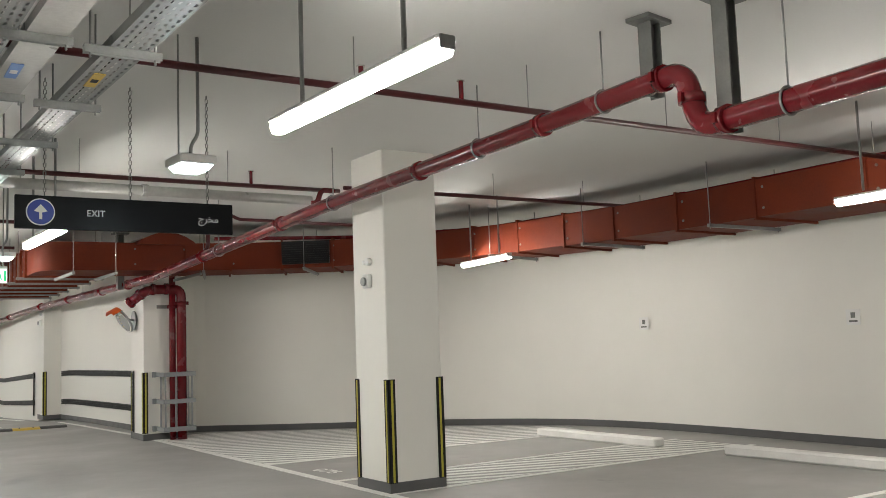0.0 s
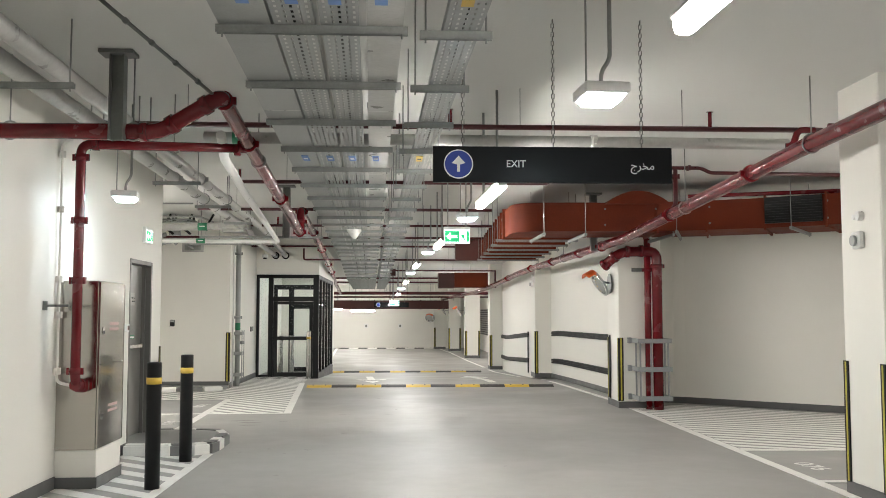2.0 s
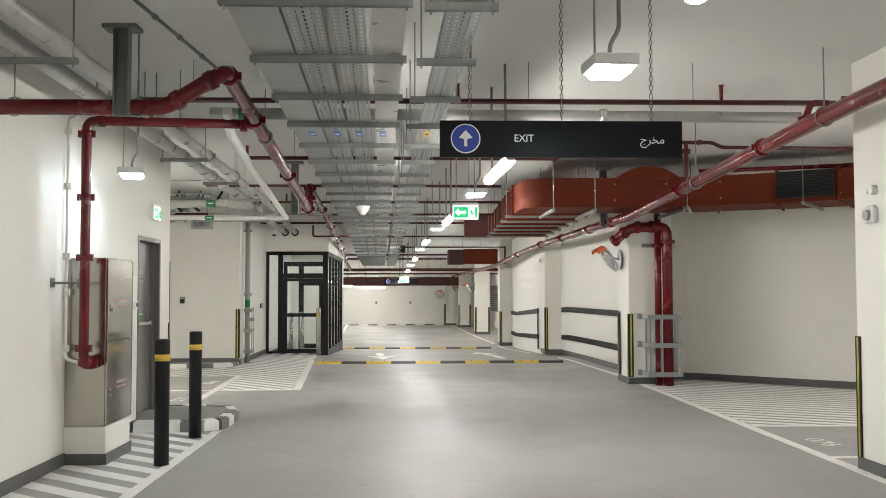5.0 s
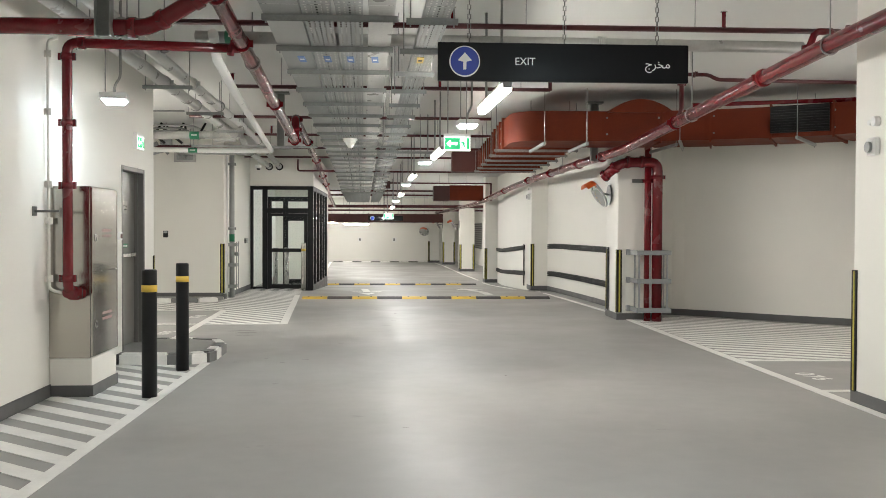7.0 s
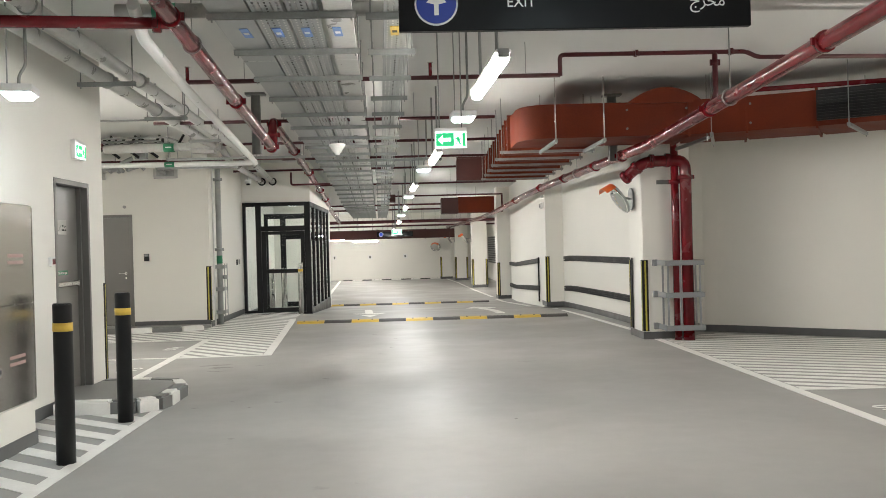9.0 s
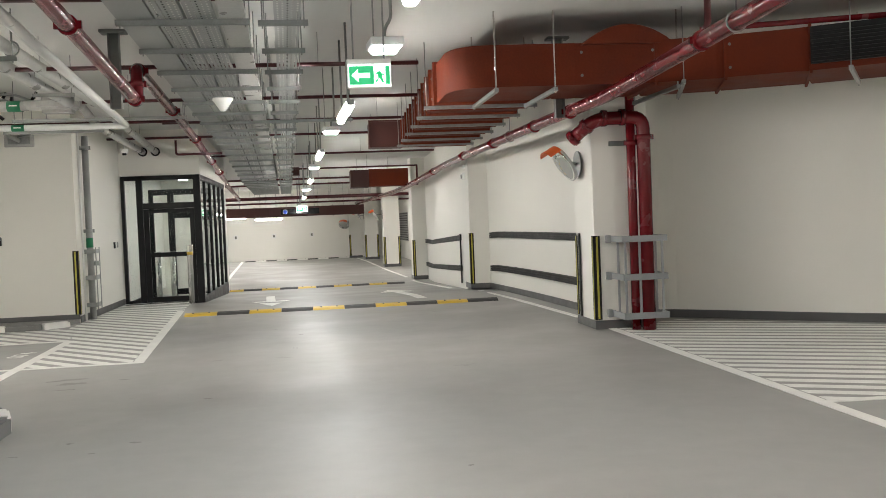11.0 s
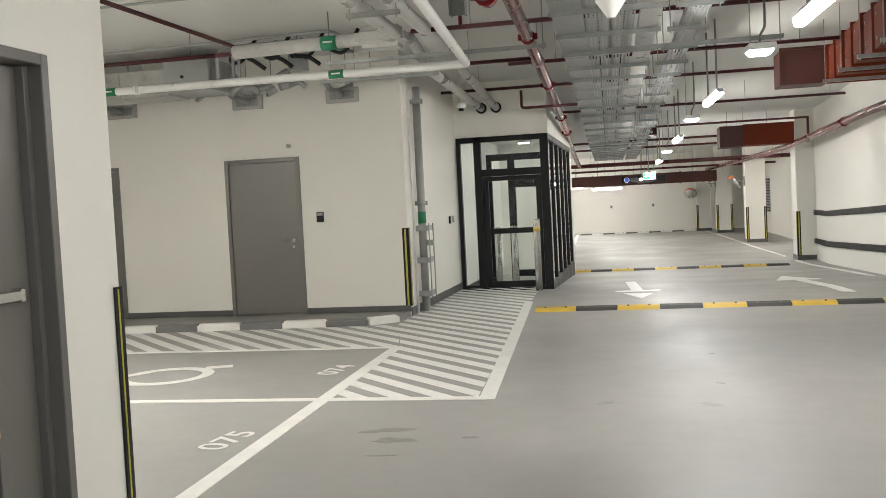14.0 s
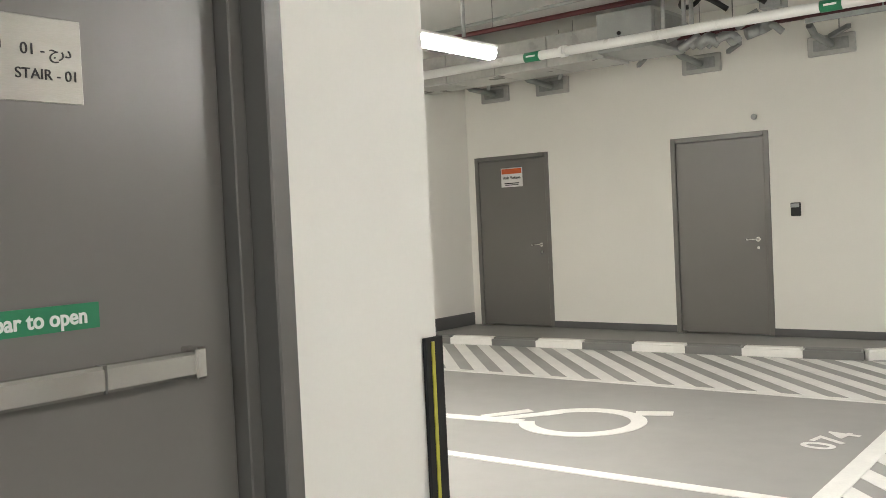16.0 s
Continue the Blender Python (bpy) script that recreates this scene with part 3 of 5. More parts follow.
def flood_lamp(x, y, z=2.66, turn=0, ceil=CZ):
    t = thing("flood_lamp", (x, y, z), "small square lit lamp with a white housing, hung on a rod", "lamp", "square lamps")
    m = pose(x, y, z, 0, 0, turn)

    def put(name, bm, mat):
        bm.transform(m)
        return part(name, bm, mat, t)

    bm = nb()
    lo = [bm.verts.new(p) for p in ((-0.08, -0.09, 0), (0.08, -0.09, 0), (0.08, 0.09, 0), (-0.08, 0.09, 0))]
    hi = [bm.verts.new(p) for p in ((-0.10, -0.115, 0.03), (0.10, -0.115, 0.03), (0.10, 0.115, 0.03), (-0.10, 0.115, 0.03))]
    bm.faces.new(lo[::-1])
    bm.faces.new(hi)
    for i in range(4):
        bm.faces.new((lo[i], lo[(i + 1) % 4], hi[(i + 1) % 4], hi[i]))
    put("diffuser", bm, FLOODGLOW)
    put("housing", box(nb(), -0.12, 0.12, -0.135, 0.135, 0.031, 0.09, 0.008), WHITE)
    put("conduit", tube(nb(), bend([(0.0, 0, 0.09), (0.0, 0, 0.17), (0.05, 0, 0.24), (0.05, 0, ceil - z)], 0.04), 0.012, 8), STRUT)
    put("hanger_rod", tube(nb(), [(-0.08, 0.0, 0.09), (-0.08, 0.0, ceil - z)], 0.006, 6), STRUT)
    return t


# the first, at y -3.8 behind the camera, is unseen, added to light the near floor
for x, y, z in ((1.90, -3.8, 2.62), (1.66, 2.15, 2.62), (1.385, 8.10, 2.62), (1.17, 14.1, 2.62), (0.92, 20.05, 2.60), (0.73, 26.3, 2.45), (0.50, 32.2, 2.24), (0.28, 38.2, 2.08), (0.10, 44.0, 2.0)):
    strip_lamp(x, y, 2.2, z, 1.52, CZ + gz(y))
for x, y, z in ((1.60, 4.25, 2.66), (1.34, 10.45, 2.66), (1.06, 16.45, 2.66), (0.82, 23.0, 2.58), (0.60, 29.0, 2.36)):
    flood_lamp(x, y, z, 4, CZ + gz(y))
strip_lamp(7.6, 9.45, -8)
strip_lamp(7.4, 2.9, -4)
strip_lamp(-4.43, 13.95, 1, 2.4)
# unseen lamp behind the stair wall, added to brighten the wall with the doors
strip_lamp(-7.1, 13.95, 1, 2.4)
for x, z in ((-3.05, 1.84), (-1.36, 1.74)):
    strip_lamp(x, 48.5, 89, z, 1.2, CZ + gz(48))
# three lamps hidden behind the lobby and a column, added to brighten the far end
strip_lamp(-5.5, 37, 2, 2.3, 1.5, CZ + gz(40))
strip_lamp(-5.5, 45, 2, 2.3, 1.5, CZ + gz(45))
strip_lamp(4.45, 36, 2, 2.3, 1.4, CZ + gz(36))
flood_lamp(-2.05, 8.35, 2.62, 10)

# ---- hanging exit board ----
t = thing("exit_sign_board", (1.57, 5.6, 2.43), "long black hanging sign with a blue arrow disc and white words", "sign")
SB = (0.76, 2.37, 5.59, 5.63, 2.43, 2.672)
part("panel", box(nb(), *SB, 0.003), SIGNBLACK, t)
bm = nb()
r = bmesh.ops.create_circle(bm, cap_ends=True, radius=0.098, segments=40, matrix=pose(0.93, 5.586, 2.551, 90, 0, 0))
part("disc_rim", bmesh.ops.solidify(bm, geom=bm.faces[:], thickness=0.003) and bm, WHITE, t)
bm = nb()
bmesh.ops.create_circle(bm, cap_ends=True, radius=0.090, segments=40, matrix=pose(0.93, 5.5815, 2.551, 90, 0, 0))
part("disc", bmesh.ops.solidify(bm, geom=bm.faces[:], thickness=0.002) and bm, BLUE, t)
part("arrow_shaft", box(nb(), 0.920, 0.940, 5.576, 5.579, 2.498, 2.572), WHITE, t)
bm = slab(nb(), [(-0.045, 0.0), (0.0, -0.012), (0.045, 0.0), (0.0, 0.05)], 0, 0.003)
bm.transform(pose(0.93, 5.579, 2.556, 90, 0, 0))
part("arrow_head", bm, WHITE, t)
words("word_exit", "EXIT", 0.068, WHITE, t, (1.315, 5.588, 2.553), (90, 0, 0), squash=0.95)
words("word_arabic", "\ufe9d\ufeae\ufea8\ufee3", 0.075, WHITE, t, (2.17, 5.588, 2.545), (90, 0, 0))


def chain(bm, x, y, z0, z1):
    n = int((z1 - z0) / 0.03)
    for i in range(n):
        z = z0 + (i + 0.5) * (z1 - z0) / n
        a = 0.009
        if i % 2:
            tube(bm, [(x - a, y, z - 0.016), (x - a, y, z + 0.016)], 0.0032, 5)
            tube(bm, [(x + a, y, z - 0.016), (x + a, y, z + 0.016)], 0.0032, 5)
        else:
            tube(bm, [(x, y - a, z - 0.016), (x, y - a, z + 0.016)], 0.0032, 5)
            tube(bm, [(x, y + a, z - 0.016), (x, y + a, z + 0.016)], 0.0032, 5)
    return bm


for x in (0.96, 1.57, 2.17):
    part("chain", chain(nb(), x, 5.61, 2.672, CZ), DARKSTEEL, t, "dark steel chain")

# ---- running-man exit box ----
def exit_box(x, y, z, w, h, turn, rods=True, ceil=CZ):
    t = thing("exit_light", (x, y, z), "green and white lit emergency exit light", "exit light", "exit lights")
    m = pose(x, y, z, 0, 0, turn)

    def put(name, bm, mat):
        bm.transform(m)
        return part(name, bm, mat, t)

    put("case", box(nb(), -w / 2, w / 2, -0.02, 0.03, -h / 2, h / 2 + 0.03, 0.004), WHITE)
    put("lit_face", box(nb(), -w / 2 + 0.006, w / 2 - 0.006, -0.024, -0.0205, -h / 2 + 0.006, h / 2 - 0.006), EXITWHITE)
    put("green_field", box(nb(), -w / 2 + 0.012, w * 0.1, -0.027, -0.0245, -h / 2 + 0.02, h / 2 - 0.02), EXITGLOW)
    put("green_field", box(nb(), w * 0.36, w / 2 - 0.012, -0.027, -0.0245, -h / 2 + 0.02, h / 2 - 0.02), EXITGLOW)
    k = w / 0.35
    bm = slab(nb(), [(-0.14, 0.0), (-0.09, -0.05), (-0.09, -0.018), (0.0, -0.018), (0.0, 0.018), (-0.09, 0.018), (-0.09, 0.05)], 0, 0.003)
    bm.transform(pose(0, -0.0275, 0, 90, 0, 0) @ Matrix.Diagonal((k, k, 1, 1)))
    put("arrow_pictogram", bm, EXITWHITE)
    bm = nb()
    for pts in ([(0.06, 0.03), (0.09, 0.03), (0.10, -0.01), (0.07, -0.02)], [(0.075, -0.015), (0.10, -0.01), (0.115, -0.06), (0.10, -0.06)], [(0.07, -0.015), (0.085, -0.01), (0.055, -0.06), (0.04, -0.055)], [(0.045, 0.02), (0.115, 0.012), (0.115, 0.0), (0.05, 0.006)]):
        slab(bm, [(a * k, b * k) for a, b in pts], 0, 0.003)
    bm.transform(pose(0, -0.0245, 0, 90, 0, 0))
    put("figure_pictogram", bm, EXITGLOW)
    if rods:
        for s in (-0.35, 0.35):
            put("hanger_rod", tube(nb(), [(s * w, 0, h / 2), (s * w, 0, ceil - z)], 0.007, 6), STRUT)
    return t


exit_box(1.20, 10.15, 2.45, 0.30, 0.165, 0)
exit_box(0.33, 39.4, 2.06, 0.42, 0.24, 0, True, CZ + gz(39))
t = exit_box(WX + 0.025, 10.92, 2.50, 0.30, 0.16, 90, False)

# ---- red fire pipes ----
def coupling(bm, p, d, r, length=0.06):
    d = Vector(d).normalized()
    p = Vector(p)
    return tube(bm, [p - d * length / 2, p + d * length / 2], r, 14)


def pipe_run(name, pts, r, label, joints=(), rad=0.16, mat=None, hangers=(), category="pipe", group=""):
    """A pipe with couplings (place, direction) and ring hangers (place)."""
    mat = mat or RED
    t = thing(name, pts[0], label, category, group)
    part("pipe", tube(nb(), bend(pts, rad), r, 16), mat, t)
    for p, d in joints:
        c = part("coupling", coupling(nb(), p, d, r * 1.22), mat, t)
        d = Vector(d).normalized()
        s = d.cross(Vector((0, 0, 1))) if abs(d.z) < 0.9 else Vector((1, 0, 0))
        for k in (-1, 1):
            q = Vector(p) + s.normalized() * k * r * 1.35
            part("bolt", box(nb(), q.x - 0.014, q.x + 0.014, q.y - 0.014, q.y + 0.014, q.z - 0.03, q.z + 0.03), mat, c)
    for p in hangers:
        bm = nb()
        loop = [(p[0] + math.cos(a) * (r + 0.008), p[1], p[2] + math.sin(a) * (r + 0.008)) for a in [2 * math.pi * i / 16 for i in range(17)]]
        tube(bm, loop, 0.008, 5)
        tube(bm, [(p[0], p[1], p[2] + r), (p[0], p[1], CZ + gz(p[1]))], 0.006, 6)
        part("ring_hanger", bm, STRUT, t)
    return t


# right-hand main: bay side drop, then along the columns to the riser
pipe_run("fire_main", [(3.4, -5, 2.72), (3.90, 0.9, 2.72), (4.01, 2.17, 2.73), (3.98, 2.24, 3.09), (3.98, 2.5, 3.085), (3.98, 3.2, 3.06), (3.97, 7.2, 2.97), (3.88, 13.3, 2.68), (3.75, 17.5, 2.66), (3.70, 21, 2.66), (3.62, 24, 2.62), (3.42, 29.5, 2.44), (3.30, 33, 2.38), (3.0, 40, 2.36), (2.7, 47, 2.36)], 0.07,
         "thick red gloss fire main with ring couplings", [((3.98, 3.6, 3.05), (0, 1, -0.02)), ((3.975, 5.3, 3.01), (0, 1, -0.02)), ((3.95, 8.3, 2.92), (0, 1, -0.05)), ((3.91, 10.9, 2.795), (0, 1, -0.05)), ((3.85, 14.6, 2.67), (0, 1, 0)), ((3.80, 16.2, 2.665), (0, 1, 0)), ((3.73, 18.8, 2.66), (0, 1, 0)), ((3.68, 21.6, 2.66), (0, 1, 0)), ((3.57, 25.4, 2.574), (-0.04, 1, -0.03)), ((3.985, 1.95, 2.728), (0.1, 1, 0)), ((3.995, 2.205, 2.91), (0, 0, 1)), ((3.98, 2.42, 3.087), (0, 1, 0))],
         0.12, hangers=[(3.95, 1.5, 2.725), (3.98, 2.95, 3.07), (3.98, 4.4, 3.035), (3.97, 7.0, 2.975), (3.92, 10.3, 2.82), (3.75, 17.6, 2.66), (3.70, 20.6, 2.66)])
pipe_run("fire_riser", [(3.96, 15.02, 2.36), (4.22, 14.84, 2.60), (4.815, 14.8, 2.61), (4.815, 14.8, 0.0)], 0.083, "thick vertical red riser with an elbow beside the column", [((4.815, 14.8, 2.36), (0, 0, 1)), ((4.55, 14.8, 2.61), (1, 0, 0)), ((4.33, 14.83, 2.605), (1, 0, 0)), ((4.13, 14.90, 2.52), (0.26, -0.18, 0.24)), ((3.99, 15.0, 2.39), (0.26, -0.18, 0.24))], 0.15)
# left-hand main with the hose-reel drop
pipe_run("fire_main", [(-8.0, 6.65, 2.96), (-1.30, 6.62, 2.95), (-0.82, 6.52, 3.21), (-0.85, 8.2, 3.10), (-0.97, 13.8, 2.79), (-0.98, 13.86, 3.16), (-1.07, 17.0, 3.09), (-1.18, 20.3, 3.0), (-1.38, 26, 2.80), (-1.6, 31, 2.62), (-1.85, 37.9, 2.45)], 0.062,
         "thick red gloss fire main with elbows and ring couplings", [((-1.42, 6.62, 2.95), (1, 0, 0)), ((-1.20, 6.60, 3.005), (1, -0.2, 0.54)), ((-0.94, 6.545, 3.145), (1, -0.2, 0.54)), ((-0.822, 6.64, 3.20), (0, 1, -0.07)), ((-0.848, 8.0, 3.113), (0, 1, -0.06)), ((-0.905, 10.8, 2.956), (0, 1, -0.06)), ((-0.965, 13.62, 2.80), (0, 1, -0.06)), ((-0.975, 13.83, 2.98), (0, 0.1, 1)), ((-0.985, 14.05, 3.156), (0, 1, 0)), ((-1.07, 17.0, 3.09), (0, 1, -0.03)), ((-1.18, 20.3, 3.0), (0, 1, -0.03)), ((-1.31, 24, 2.87), (0, 1, -0.03)), ((-1.4, 26.5, 2.78), (0, 1, -0.03))],
         0.10, hangers=[(-2.44, 6.65, 2.96), (-1.5, 6.62, 2.95), (-0.86, 8.7, 3.072), (-1.117, 18.4, 3.05)])
pipe_run("hose_reel_pipe", [(-0.84, 8.05, 3.08), (-2.28, 7.78, 3.06), (-2.28, 7.78, 0.98), (-2.28, 7.86, 0.94)], 0.043, "red drop pipe to the stainless cabinet", [((-0.95, 8.02, 3.06), (1, 0.1, 0)), ((-2.16, 7.8, 3.06), (1, 0.1, 0)), ((-2.28, 7.78, 2.94), (0, 0, 1)), ((-2.28, 7.78, 2.38), (0, 0, 1)), ((-2.28, 7.78, 1.85), (0, 0, 1)), ((-2.28, 7.78, 1.06), (0, 0, 1))], 0.09, hangers=[(-1.5, 7.92, 3.06)])
t = thing("pipe_label", (-1.80, 6.64, 2.96), "red pipe label band with white marks", "label")
part("band", coupling(nb(), (-1.80, 6.64, 2.953), (1, 0, 0), 0.0635, 0.18), shader("label_red", (0.45, 0.03, 0.02), 0.4), t)
for k in (-0.045, 0.045):
    part("mark", box(nb(), -1.85, -1.75, 6.572, 6.58, 2.94 + k * 0.5, 2.95 + k * 0.5 + 0.012), LINE, t)

t = thing("sway_brace", (-0.76, 6.25, 3.2), "dark threaded brace rod from the pipe elbow to the ceiling", "brace")
part("rod", tube(nb(), [(-0.88, 6.5, 3.22), (-1.4, 4.9, CZ)], 0.013, 8), DARKSTEEL, t)
for k in range(5):
    f = 0.12 + 0.18 * k
    part("nut", tube(nb(), [(-0.88 - 0.52 * f, 6.5 - 1.6 * f, 3.22 + 0.33 * f), (-0.88 - 0.52 * (f + 0.02), 6.5 - 1.6 * (f + 0.02), 3.22 + 0.33 * (f + 0.02))], 0.02, 6), DARKSTEEL, t)

# steel drop posts that carry the mains
def drop_post(x, y, z0, turn=0):
    t = thing("drop_post", (x, y, z0), "dark grey steel hanger post fixed to the ceiling", "hanger post", "hanger posts")
    for nm, b in (("web", (-0.045, 0.045, -0.006, 0.006)), ("flange", (-0.055, -0.045, -0.05, 0.05)), ("flange", (0.045, 0.055, -0.05, 0.05))):
        bm = box(nb(), *b, 0, CZ - z0 - 0.02)
        bm.transform(pose(x, y, z0, 0, 0, turn))
        part(nm, bm, DARKSTEEL, t)
    bm = box(nb(), -0.13, 0.13, -0.09, 0.09, CZ - z0 - 0.03, CZ - z0, 0.003)
    bm.transform(pose(x, y, z0, 0, 0, turn))
    part("head_plate", bm, DARKSTEEL, t)


drop_post(-1.60, 6.54, 2.87)
drop_post(-1.20, 13.9, 2.74)
drop_post(4.10, 2.62, 3.03, 10)
drop_post(4.20, 2.10, 2.70, 10)
drop_post(3.72, 14.6, 2.6)

# sprinkler lines across the aisle
def sprinkler_line(y, x0, x1, z=3.28, r=0.024, drops=(), slope=0.0):
    z += gz(y)
    t = thing("sprinkler_line", (x0, y, z), "thin dark red sprinkler pipe under the ceiling", "pipe", "sprinkler lines")
    part("pipe", tube(nb(), [(x0, y, z), (x1, y + slope * (x1 - x0), z)], r, 10), DARKRED, t)
    x = x0 + 0.6
    while x < x1:
        yy = y + slope * (x - x0)
        part("hanger_rod", rod(nb(), x, yy, z, CZ + gz(y), 0.004), STRUT, t)
        x += 1.45
    for x in drops:
        yy = y + slope * (x - x0)
        h = part("sprinkler_head", tube(nb(), [(x, yy, z), (x, yy, z + 0.13), (x, yy, z + 0.15)], 0.018, 8), RED, t)
        part("deflector", tube(nb(), [(x, yy, z + 0.15), (x, yy, z + 0.158)], 0.03, 10), CHROME, h)


sprinkler_line(3.78, -2.4, 8.8, 3.2, drops=(2.6, 3.4))
sprinkler_line(7.55, -1.9, 4.32, 3.2, drops=(0.98, 3.3))
sprinkler_line(11.05, -1.46, 2.40, 3.2, drops=(-1.44, 1.05))
sprinkler_line(7.6, 4.4, 9.0, 3.25, drops=(5.5,))
sprinkler_line(14.1, -2.6, 2.0, 3.2, drops=(-0.55,))
sprinkler_line(16.75, -2.2, 4.3, 3.2, drops=(-1.7, 0.6))
sprinkler_line(19.5, -1.6, 3.6, 3.2)
sprinkler_line(22.0, -3.0, 4.0, 3.2)
sprinkler_line(25.4, -1.6, 3.6, 3.2)
sprinkler_line(29.2, 0.2, 3.62, 3.22)
sprinkler_line(32.0, -4.0, 3.6, 3.1, 0.03)
sprinkler_line(34.6, -4.0, 3.6, 3.05, 0.03)
sprinkler_line(38.0, -5.0, 4.8, 2.72, 0.065)
sprinkler_line(41.0, -5.0, 4.8, 2.80, 0.03)
sprinkler_line(43.0, -5.0, 4.8, 2.66, 0.04)
sprinkler_line(18.9, -8.4, -1.2, 3.16)
sprinkler_line(17.4, -8.4, -4.6, 3.25)
pipe_run("sprinkler_drop", [(3.60, 29.2, 2.95), (3.60, 29.2, 2.42)], 0.028, "short dark red drop from the sprinkler line to the main", mat=DARKRED)
pipe_run("sprinkler_drop", [(4.25, 7.55, 3.2), (4.1, 7.55, 3.2), (4.0, 7.5, 2.98)], 0.03, "short red tee from the sprinkler line to the main", [((4.02, 7.51, 3.04), (0.2, 0, 1))], 0.05)
pipe_run("sprinkler_drop", [(-4.55, 14.95, 3.38), (-4.3, 17.2, 3.30), (-4.3, 17.4, 3.25), (-4.6, 17.4, 3.25)], 0.022, "thin dark red sprinkler branch over the bay", (), 0.06, DARKRED)
pipe_run("sprinkler_drop", [(2.40, 11.05, 3.19), (2.40, 11.05, 3.41), (4.36, 11.05, 3.41), (4.48, 11.05, 3.35), (7.4, 11.2, 3.35)], 0.024, "thin dark red sprinkler branch stepping up over the duct", [((3.2, 11.05, 3.41), (1, 0, 0)), ((4.2, 11.05, 3.41), (1, 0, 0))], 0.05, DARKRED)
pipe_run("sprinkler_drop", [(4.03, 11.05, 3.40), (4.03, 11.05, 2.95), (3.93, 11.05, 2.80)], 0.028, "short dark red drop from the branch to the main", [((4.03, 11.05, 3.30), (0, 0, 1))], 0.05, DARKRED)
pipe_run("sprinkler_main_east", [(4.8, 13.0, 3.3), (7.0, 12.2, 3.3), (8.4, 10.6, 3.3), (8.9, 8, 3.3), (8.9, 5, 3.3), (8.9, 1, 3.3)], 0.03, "thin dark red sprinkler pipe above the duct", [((8.0, 11.1, 3.3), (1, -1, 0)), ((8.9, 6.8, 3.3), (0, 1, 0))], 0.5)

# ---- white clad pipes ----
pipe_run("clad_pipe", [(-1.90, -4, 3.24), (-2.16, 8, 3.24), (-2.38, 16.9, 3.2), (-4.16, 16.9, 3.17)], 0.07, "thick white clad pipe under the ceiling", [((-2.075, 4, 3.24), (0, 1, 0)), ((-2.235, 11, 3.225), (0, 1, 0))], 0.12, INSUL, hangers=[(-2.16, 8, 3.24), (-2.28, 13, 3.22)])
pipe_run("clad_pipe", [(-1.58, -4, 3.22), (-1.84, 8, 3.22), (-2.06, 17.0, 3.2), (-2.35, 23.4, 3.06)], 0.062, "thick white clad pipe under the ceiling", [((-1.755, 4, 3.22), (0, 1, 0)), ((-1.91, 11, 3.215), (0, 1, 0))], 0.12, INSUL, hangers=[(-1.84, 8, 3.22), (-1.95, 13, 3.21)])
pipe_run("clad_pipe", [(-2.3, 17.1, 3.2), (-2.5, 19, 3.12), (-2.6, 23.4, 3.06)], 0.062, "thick white clad pipe entering the lobby wall", (), 0.1, INSUL)
pipe_run("drain_pipe", [(-1.08, 7.9, 3.18), (-1.12, 8.3, 3.03), (-1.27, 10.3, 2.99), (-1.82, 17.7, 2.98), (-8.4, 17.7, 2.99)], 0.045, "white plastic drain pipe turning into the bay", [((-5.75, 17.7, 2.986), (1, 0, 0))], 0.08, WHITE)
pipe_run("clad_pipe", [(-1.3, 8.25, 3.22), (4.3, 8.25, 3.2)], 0.055, "white clad pipe crossing the aisle", [((2.4, 8.25, 3.21), (1, 0, 0)), ((-0.2, 8.25, 3.22), (1, 0, 0))], 0.1, INSUL)
for i, p in enumerate(((-3.30, 17.7, 2.983, 0.048), (-6.1, 17.7, 2.987, 0.048), (-3.1, 16.9, 3.185, 0.074), (-0.95, 8.25, 3.22, 0.058))):
    t = thing("pipe_marker", p[:3], "green pipe marker band with white arrow", "pipe marker", "pipe markers")
    part("band", coupling(nb(), p[:3], (1, 0, 0), p[3], 0.17), GREEN, t)
    part("arrow_mark", box(nb(), p[0] - 0.05, p[0] + 0.05, p[1] - p[3] - 0.003, p[1] - p[3] + 0.004, p[2] - 0.008, p[2] + 0.008), LINE, t)


def trapeze(x0, x1, y, z, name="trapeze_hanger", top=CZ):
    t = thing(name, ((x0 + x1) / 2, y, z), "zinc channel trapeze hung on two threaded rods", "hanger", "trapeze hangers")
    bm = nb()
    box(bm, x0, x1, y - 0.02, y + 0.02, z - 0.004, z)
    box(bm, x0, x1, y - 0.02, y - 0.016, z - 0.04, z - 0.004)
    box(bm, x0, x1, y + 0.016, y + 0.02, z - 0.04, z - 0.004)
    part("channel", bm, STRUT, t)
    for x in (x0 + 0.03, x1 - 0.03):
        part("threaded_rod", rod(nb(), x, y, z - 0.06, top + gz(y), 0.006), STRUT, t)


for y in (5.75, 8.05, 10.45, 12.85, 15.25):
    trapeze(-2.22 - 0.012 * y, -1.48 - 0.03 * y, y, 3.11)

